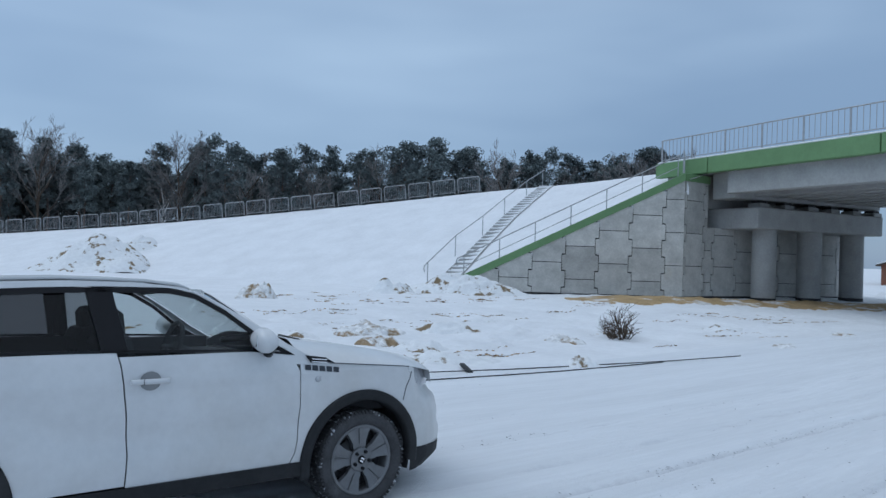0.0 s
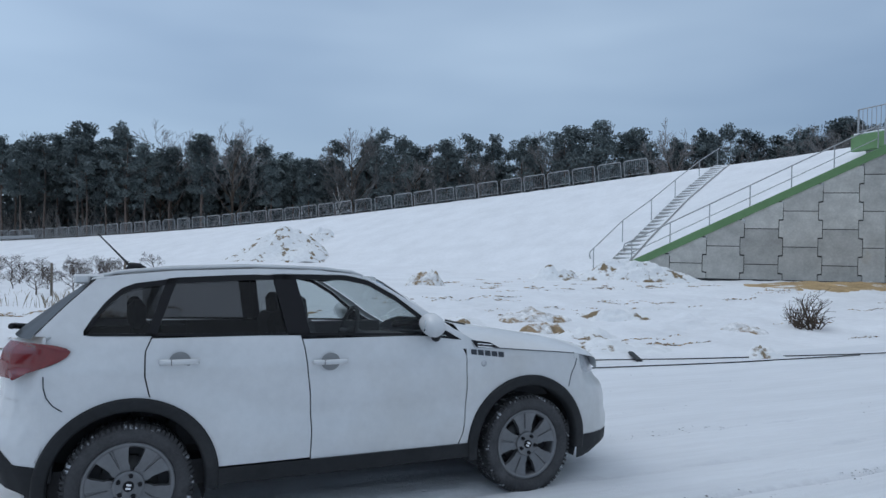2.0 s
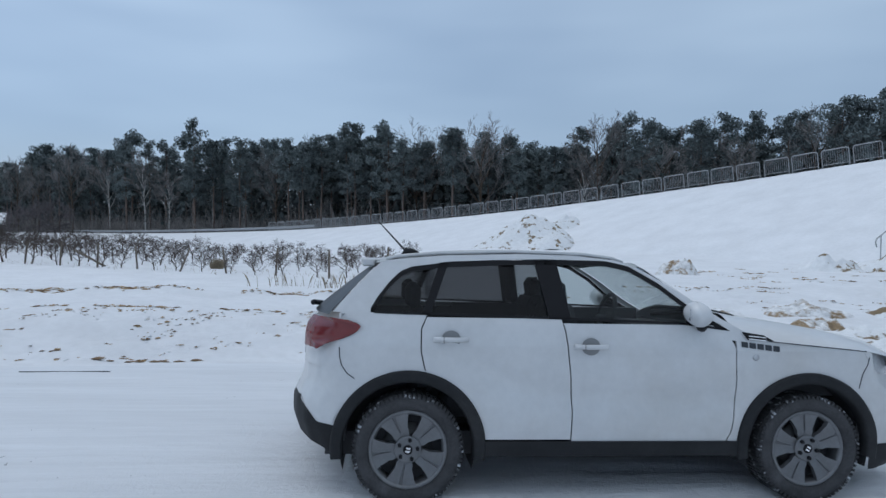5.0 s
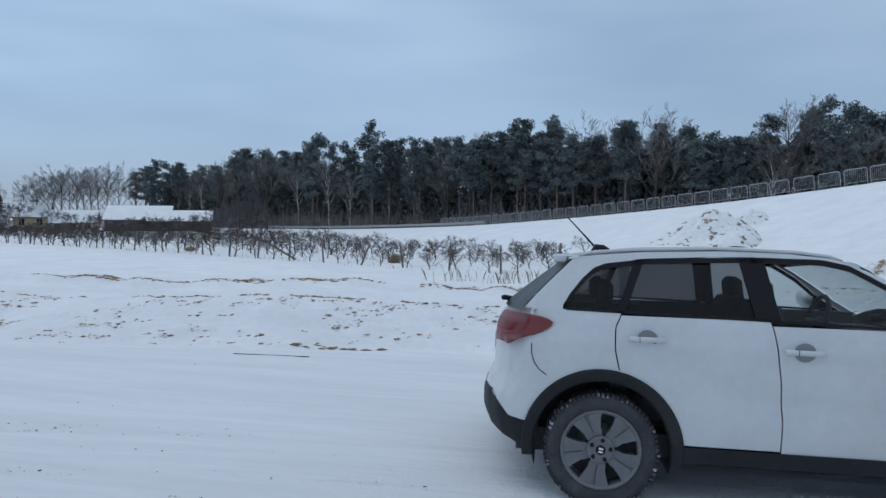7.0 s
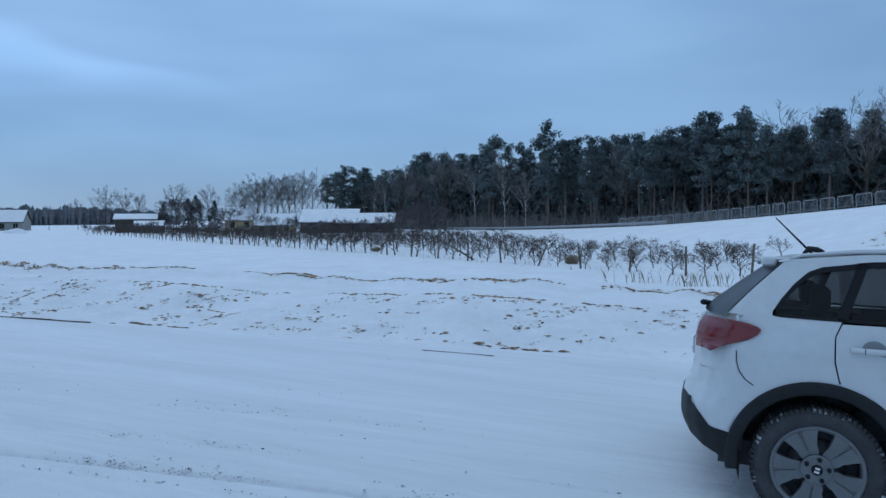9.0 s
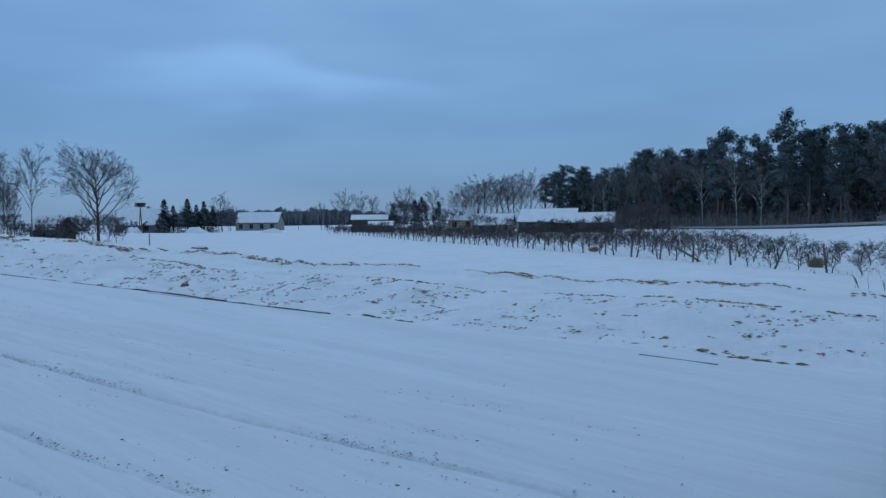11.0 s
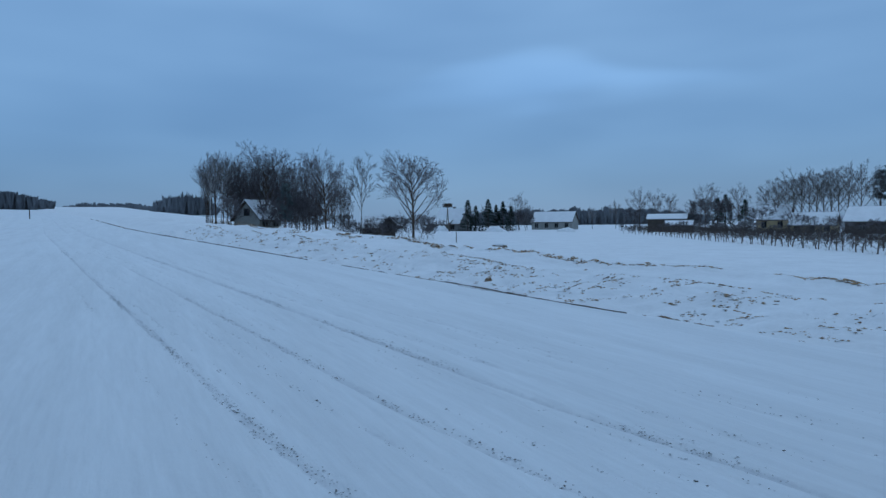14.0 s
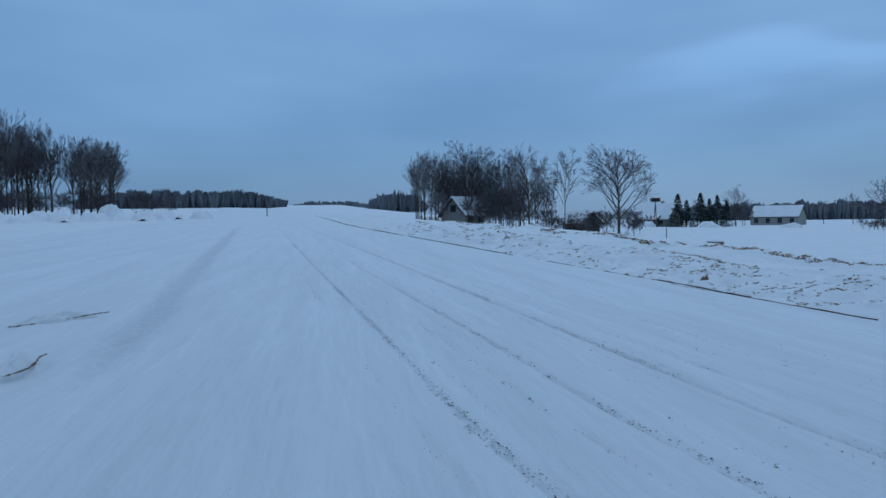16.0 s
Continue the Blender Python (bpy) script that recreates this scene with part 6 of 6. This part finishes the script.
for px_, d, s in ((1085, 175, 1.6), (1105, 172, 1.6), (1140, 176, 1.5), (780, 205, 1.3), (790, 208, 1.2), (1180, 165, 1.2), (975, 178, 1.2), (1240, 158, 0.9), (1265, 150, 0.7), (1300, 145, 0.7), (640, 192, 0.7), (1400, 138, 0.6), (1450, 136, 0.6), (1500, 134, 0.7), (1540, 134, 1.0), (1580, 132, 1.2), (1620, 130, 1.3)):
    x, y = polar(bpx(px_), d)
    v = px_ % 2
    plant("shrub%d" % v, SHRUBS[v], x, y, s, px_ * 3)
# hedge of shrubs before the farm buildings
for k in range(46):
    px_ = 960 + 15 * k
    x, y = polar(bpx(px_ + rt.uniform(-6, 6)), 150 - 0.028 * (px_ - 960) + rt.uniform(-6, 3))
    plant("shrub%d" % (k % 2), SHRUBS[k % 2], x, y, rt.uniform(0.32, 0.55), rt.uniform(0, 360))
# wood south of the road
for k in range(64):
    b = 80.8 + math.degrees(math.atan((784 - rt.uniform(-260, 205)) / 1240))
    x, y = polar(b, rt.uniform(108, 128))
    v = rt.randrange(3)
    plant("farm%d" % v, FARMB[v], x, y, rt.uniform(0.5, 0.62), rt.uniform(0, 360), None, rt.uniform(0.68, 0.93) * (0.86 if b < 109 else 1.0))
for k in range(40):
    b = 80.8 + math.degrees(math.atan((784 - rt.uniform(-260, 300)) / 1240))
    x, y = polar(b, rt.uniform(106, 124))
    v = k % 2
    plant("shrub%d" % v, SHRUBS[v], x, y, rt.uniform(0.6, 1.1), rt.uniform(0, 360))


# ---- far woods ----
def far_wood(label, b0, b1, d, z0, h, material, rnd, count):
    g_ = Geo()
    for k in range(count):
        f = rnd.random()
        x, y = polar(b0 + (b1 - b0) * f, d * rnd.uniform(0.97, 1.06))
        hh = h * (0.76 + 0.3 * n3(f * 26, 0, 1.0, d)) * (0.55 + 0.5 * min(1, 5 * f, 5 * (1 - f))) * rnd.uniform(0.72, 1.08)
        for j in range(3):
            p = Vector((x, y, z0))
            q = p + Vector((rnd.uniform(-1.5, 1.5), rnd.uniform(-1.5, 1.5), hh))
            g_.tube([p, p.lerp(q, 0.6), q], [d * 0.0008, d * 0.0014, d * 0.0004], 3, False)
    return tagged(part("far_wood", g_, material), label, "wood", kind="stuff")


rf = random.Random(8)
# pale bluish grey: the haze of distance is put into the trees' colour
FARW = mat("hazed_far_trees", (0.17, 0.178, 0.195), 0.95, var=0.3, scale=0.05)
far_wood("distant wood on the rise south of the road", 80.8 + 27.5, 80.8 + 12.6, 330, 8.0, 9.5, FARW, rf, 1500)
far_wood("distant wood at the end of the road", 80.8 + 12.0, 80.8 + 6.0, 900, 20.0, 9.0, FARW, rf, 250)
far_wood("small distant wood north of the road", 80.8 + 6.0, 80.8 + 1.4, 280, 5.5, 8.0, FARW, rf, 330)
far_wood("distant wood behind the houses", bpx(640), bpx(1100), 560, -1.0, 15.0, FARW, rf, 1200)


# ---- farm buildings ----
PLASTER = mat("pale_plaster", (0.33, 0.325, 0.30), 0.9, var=0.12, scale=1.0)
YELLOW = mat("yellow_plaster", (0.45, 0.36, 0.20), 0.9, var=0.12, scale=1.0)
BROWNW = mat("brown_boards", (0.085, 0.07, 0.058), 0.9, var=0.25, scale=1.5)
GREYB = mat("grey_blocks", (0.22, 0.215, 0.21), 0.9, var=0.2, scale=1.0)
PANE = mat("dark_pane", (0.02, 0.022, 0.026), 0.15, var=0.1)


def house(label, x, y, turn, w, d, eave, ridge, wall, windows=3, gable_windows=1, base=None, chimney=True, over=0.45):
    """A gabled house: w along its ridge, d across, with a snow-covered roof."""
    h_ = thing("house", label, "house", Matrix.Translation((x, y, (ground_z(x, y) if base is None else base) - 0.1)) @ pose(0, 0, 0, 0, 0, turn))
    o = [(-d / 2, 0), (d / 2, 0), (d / 2, eave), (0, ridge - 0.12), (-d / 2, eave)]
    mm = Matrix(((0, 0, 1, -w / 2), (1, 0, 0, 0), (0, 1, 0, 0), (0, 0, 0, 1)))
    body = part("wall", Geo().prism(o, 0, w, mm), wall, h_)
    sl = (ridge - eave) / (d / 2)
    for sgn in (-1, 1):
        e = d / 2 + over
        vs = [(sx * (w / 2 + over), sgn * yy, zz + t) for t in (0.0, 0.14) for sx in (-1, 1) for yy, zz in ((0.0, ridge), (e, ridge - sl * e))]
        rf_ = part("roof", Geo().add(vs, [(0, 1, 3, 2), (4, 6, 7, 5), (0, 4, 5, 1), (2, 3, 7, 6), (1, 5, 7, 3), (0, 2, 6, 4)]), BROWNW, h_)
        vs = [(p, q, r_ + 0.145) for p, q, r_ in [(px2 * 0.985, py2 * 0.97, pz2) for px2, py2, pz2 in vs[:4]]] + [(p, q, r_ + 0.32) for p, q, r_ in [(px2 * 0.985, py2 * 0.97, pz2) for px2, py2, pz2 in vs[:4]]]
        part("roof_snow", Geo().add(vs, [(0, 1, 3, 2), (4, 6, 7, 5), (0, 4, 5, 1), (2, 3, 7, 6), (1, 5, 7, 3), (0, 2, 6, 4)]), SNOW, rf_, "snow lying on the roof")
    for sgn in (-1, 1):
        for k in range(windows):
            xx = -w / 2 + w * (k + 0.5) / windows
            wd_ = part("window", Geo().box(xx - 0.55, sgn * (d / 2 + 0.01) - 0.03, eave * 0.38, xx + 0.55, sgn * (d / 2 + 0.01) + 0.03, eave * 0.84), PANE, h_)
            part("window_frame", Geo().box(xx - 0.62, sgn * (d / 2 + 0.02) - 0.03, eave * 0.34, xx + 0.62, sgn * (d / 2 + 0.02) + 0.03, eave * 0.38).box(xx - 0.03, sgn * (d / 2 + 0.02) - 0.03, eave * 0.38, xx + 0.03, sgn * (d / 2 + 0.02) + 0.03, eave * 0.84), PLASTER, wd_)
        for k in range(gable_windows):
            part("window", Geo().box(sgn * (w / 2 + 0.01) - 0.03, -0.5, eave + 0.3, sgn * (w / 2 + 0.01) + 0.03, 0.5, eave + 1.3), PANE, h_)
    if chimney:
        part("chimney", Geo().box(-0.35, 0.5, ridge - 1.0, 0.35, 1.1, ridge + 0.9), GREYB, h_)
    return h_


def put(px_, d):
    return polar(bpx(px_), d)


x, y = put(841, 230)
house("pale bungalow with a snow-covered roof", x, y, 40, 13.0, 9.0, 3.0, 6.0, PLASTER, 4, 0, -1.2)
x, y = put(662, 205)
house("grey farmhouse with a snowy roof beside spruces", x, y, 35, 8.0, 8.0, 2.6, 6.6, GREYB, 2, 1, -1.0)
x, y = put(640, 203)
house("low farm shed with a snowy roof", x, y, 35, 7.0, 5.0, 2.4, 3.4, BROWNW, 1, 0, -1.0, False)
x, y = put(302, 104)
house("plastered house with a steep gable half hidden by trees", x, y, -50, 4.8, 4.4, 2.0, 4.3, PLASTER, 2, 1, None, False)
x, y = put(525, 106)
house("dark wooden shed with a snowy roof", x, y, 25, 4.0, 3.6, 1.6, 3.0, BROWNW, 1, 0, None, False)
x, y = put(1032, 176)
house("dark open barn with a thin snow cover", x, y, 42, 8.5, 6.0, 3.2, 4.2, BROWNW, 0, 0, -1.0, False)
x, y = put(1052, 170)
house("low shed with a snowy roof", x, y, 42, 5.5, 4.0, 1.8, 2.6, BROWNW, 0, 0, -1.0, False)
x, y = put(1208, 186)
house("yellow plastered house with a snowy roof", x, y, 30, 7.0, 7.0, 3.2, 6.2, YELLOW, 2, 1, -1.2)
x, y = put(1272, 160)
house("ochre outbuilding with a snowy roof behind shrubs", x, y, 28, 8.0, 6.0, 2.0, 4.2, YELLOW, 3, 1, -1.2, False)
x, y = put(1385, 146)
house("large dark barn with a snow-covered roof", x, y, 24, 11.0, 10.0, 2.4, 4.8, BROWNW, 2, 0, -1.0, False)
x, y = put(1462, 142)
house("long low barn wing with a snow-covered roof", x, y, 24, 11.0, 7.0, 2.2, 3.9, BROWNW, 2, 0, -1.0, False)
x, y = polar(-72.5, 92)
house("low brick shed beyond the bridge with a snowy roof", x, y, 10, 14.0, 6.0, 2.2, 3.2, mat("red_brick", (0.20, 0.09, 0.06), 0.9, var=0.2, scale=1.5), 0, 0, 0.0, False)
x, y = polar(-73, 55)
lump("snow_heap", "heap of cleared snow beyond the bridge", x, y, 4, 3, 1.1, SNOW, 3.9, category="snow heap", z=-0.2)
# stork nest on a pole
x, y = put(652, 188)
nest = thing("nest_pole", "stork nest on a tall pole at the field edge", "nest", Matrix.Translation((x, y, -1.0)))
for sx in (-0.9, 0.9):
    part("leg", Geo().tube([(sx, 0, 0), (0, 0, 6.8)], [0.14, 0.10], 6), WOODPOST, nest)
part("pole", Geo().tube([(0, 0.4, 0), (0, 0, 7.0)], [0.15, 0.11], 6), WOODPOST, nest)
ng = Geo()
for k in range(160):
    a = rt.uniform(0, 6.28)
    p = Vector((math.cos(a) * rt.uniform(0.2, 1.3), math.sin(a) * rt.uniform(0.2, 1.3), 6.9 + rt.uniform(0, 0.9)))
    d = Vector((-math.sin(a), math.cos(a), rt.uniform(-0.2, 0.2))) * 0.6
    ng.tube([p - d, p + d], 0.05, 3, False)
part("nest", ng, BARK, nest, "wide nest of dark sticks")
# hay bale under snow in the field
x, y = put(745, 44)
bale = thing("hay_bale", "brown hay bale with a snow cap in the field", "hay bale", Matrix.Translation((x, y, ground_z(x, y) - 0.05)) @ pose(0, 0, 0, 0, 0, 40) @ Matrix.Diagonal((0.72, 0.7, 0.6, 1)))
part("straw_roll", Geo().tube([(-0.62, 0, 0.30), (-0.6, 0, 0.30), (0.6, 0, 0.28), (0.63, 0, 0.28)], [0.30, 0.36, 0.37, 0.31], 18), mat("old_straw", (0.15, 0.11, 0.075), 0.95, var=0.35, scale=6.0), bale)
part("snow_cap", Geo().tube([(-0.52, 0.02, 0.52), (-0.3, 0, 0.58), (0.35, 0, 0.57), (0.55, 0, 0.50)], [0.08, 0.20, 0.21, 0.09], 12), SNOW, bale, "snow lying on the bale", smooth=True)
x, y = put(668, 46)
tagged(part("field_stake", Geo().tube([(x, y, ground_z(x, y)), (x, y, ground_z(x, y) + 0.8)], 0.03, 6), WOODPOST), "thin wooden stake in the snowy field", "stake")
for px_, d, a, b, h in ((440, 98, 5, 2, 1.4), (130, 60, 3, 1.2, 0.6), (640, 190, 4, 2, 1.6), (735, 185, 5, 2, 1.5), (860, 180, 4, 2, 1.0)):
    x, y = put(px_, d)
    lump("snow_heap", "low heap of snow at the field edge", x, y, a, b, h, SNOW, px_ * 0.1, category="snow heap", n=24)
for k in range(14):
    b = 80.8 + math.degrees(math.atan((784 - (-60 + k * 32)) / 1240))
    x, y = polar(b, 98 + 2 * math.sin(k * 1.7))
    lump("snow_heap", "ploughed snow bank south of the road", x, y, 3.5, 1.8, 0.9 + 0.5 * math.sin(k * 2.1) ** 2 + (0.8 if k == 8 else 0), SNOW, k * 1.7, category="snow heap", n=20)
x, y = polar(80.8 + 14.1, 120)
tagged(part("marker_post", Geo().tube([(x, y, grade(x)), (x, y, grade(x) + 1.5)], 0.08, 6).box(x - 0.2, y - 0.03, grade(x) + 1.0, x + 0.2, y + 0.03, grade(x) + 1.5), WOODPOST), "small marker post at the far road edge", "post")

# ---- orchard ----
FRUITWOOD = mat("dark_fruitwood", (0.085, 0.072, 0.066), 0.95, var=0.3, scale=2.0, spec=0.2)
FRUIT = [(lambda k=k: tree_kind("fruit_tree", "small leafless fruit tree with a gnarled crown", bare_meshes(200 + k, 2.0, 4, 1.0, 3, 0.46, BARK, FRUITWOOD, 8, 0.05, 0.2, 0.034, 0.0075), "fruit trees of the orchard")) for k in range(5)]
ro = random.Random(31)
for row in range(5):
    for k in range(0, 52 if row < 2 else 44):
        t = k * (1.55 + 0.02 * k) + ro.uniform(-0.4, 0.4) + (2 if row else 0)
        x, y = -2.0 - 0.868 * t + 0.5 * row * 3.3 * 0.6, 27.3 + 0.496 * t + 0.868 * row * 3.3
        if x > -1.5 + row * 1.5:
            continue
        v = ro.randrange(5)
        size = ro.uniform(0.56, 0.86) * (0.66 + 0.34 * sstep(5, 32, t))
        plant("fruit%d" % v, FRUIT[v], x, y, size * 1.08, ro.uniform(0, 360), None, size)
stake = Geo().tube([(0, 0, -0.1), (0, 0, 1.35)], [0.055, 0.045], 7).mesh("fence_post", WOODPOST)
for k in range(34):
    t = k * 3.1
    x, y = -1.2 - 0.868 * t, 26.6 + 0.496 * t
    ob = part("fence_post", stake, None, m=Matrix.Translation((x, y, ground_z(x, y))) @ pose(0, 0, 0, ro.uniform(-6, 6), ro.uniform(-6, 6) + (24 if k == 4 else 0), 0))
    tagged(ob, "weathered wooden post at the orchard edge", "post", "orchard fence posts")
tagged(part("leaning_board", Geo().box(-0.06, -0.03, 0, 0.06, 0.03, 1.9, Matrix.Translation((-17.2, 36.6, ground_z(-17.2, 36.6))) @ pose(0, 0, 0, 0, -58, 30), 0.01), WOODPOST), "grey board leaning at the orchard edge", "board")
for px_, py_, s in ((-10.6, 35.0, 0.46), (-28.6, 44.6, 0.34)):
    g_ = Geo()
    for k in range(420):
        a, r_ = ro.uniform(0, 6.28), s * 0.75 * math.sqrt(ro.random())
        p = Vector((px_ + r_ * math.cos(a), py_ + r_ * math.sin(a), ground_z(px_, py_)))
        g_.tube([p, p + Vector((ro.uniform(-0.25, 0.25), ro.uniform(-0.25, 0.25), s * ro.uniform(0.7, 1.4) * (1 - 0.4 * r_ / s)))], [0.016, 0.005], 3, False)
    tagged(part("straw_bundle", g_, DRYGRASS), "brown bundle of straw among the fruit trees", "straw")
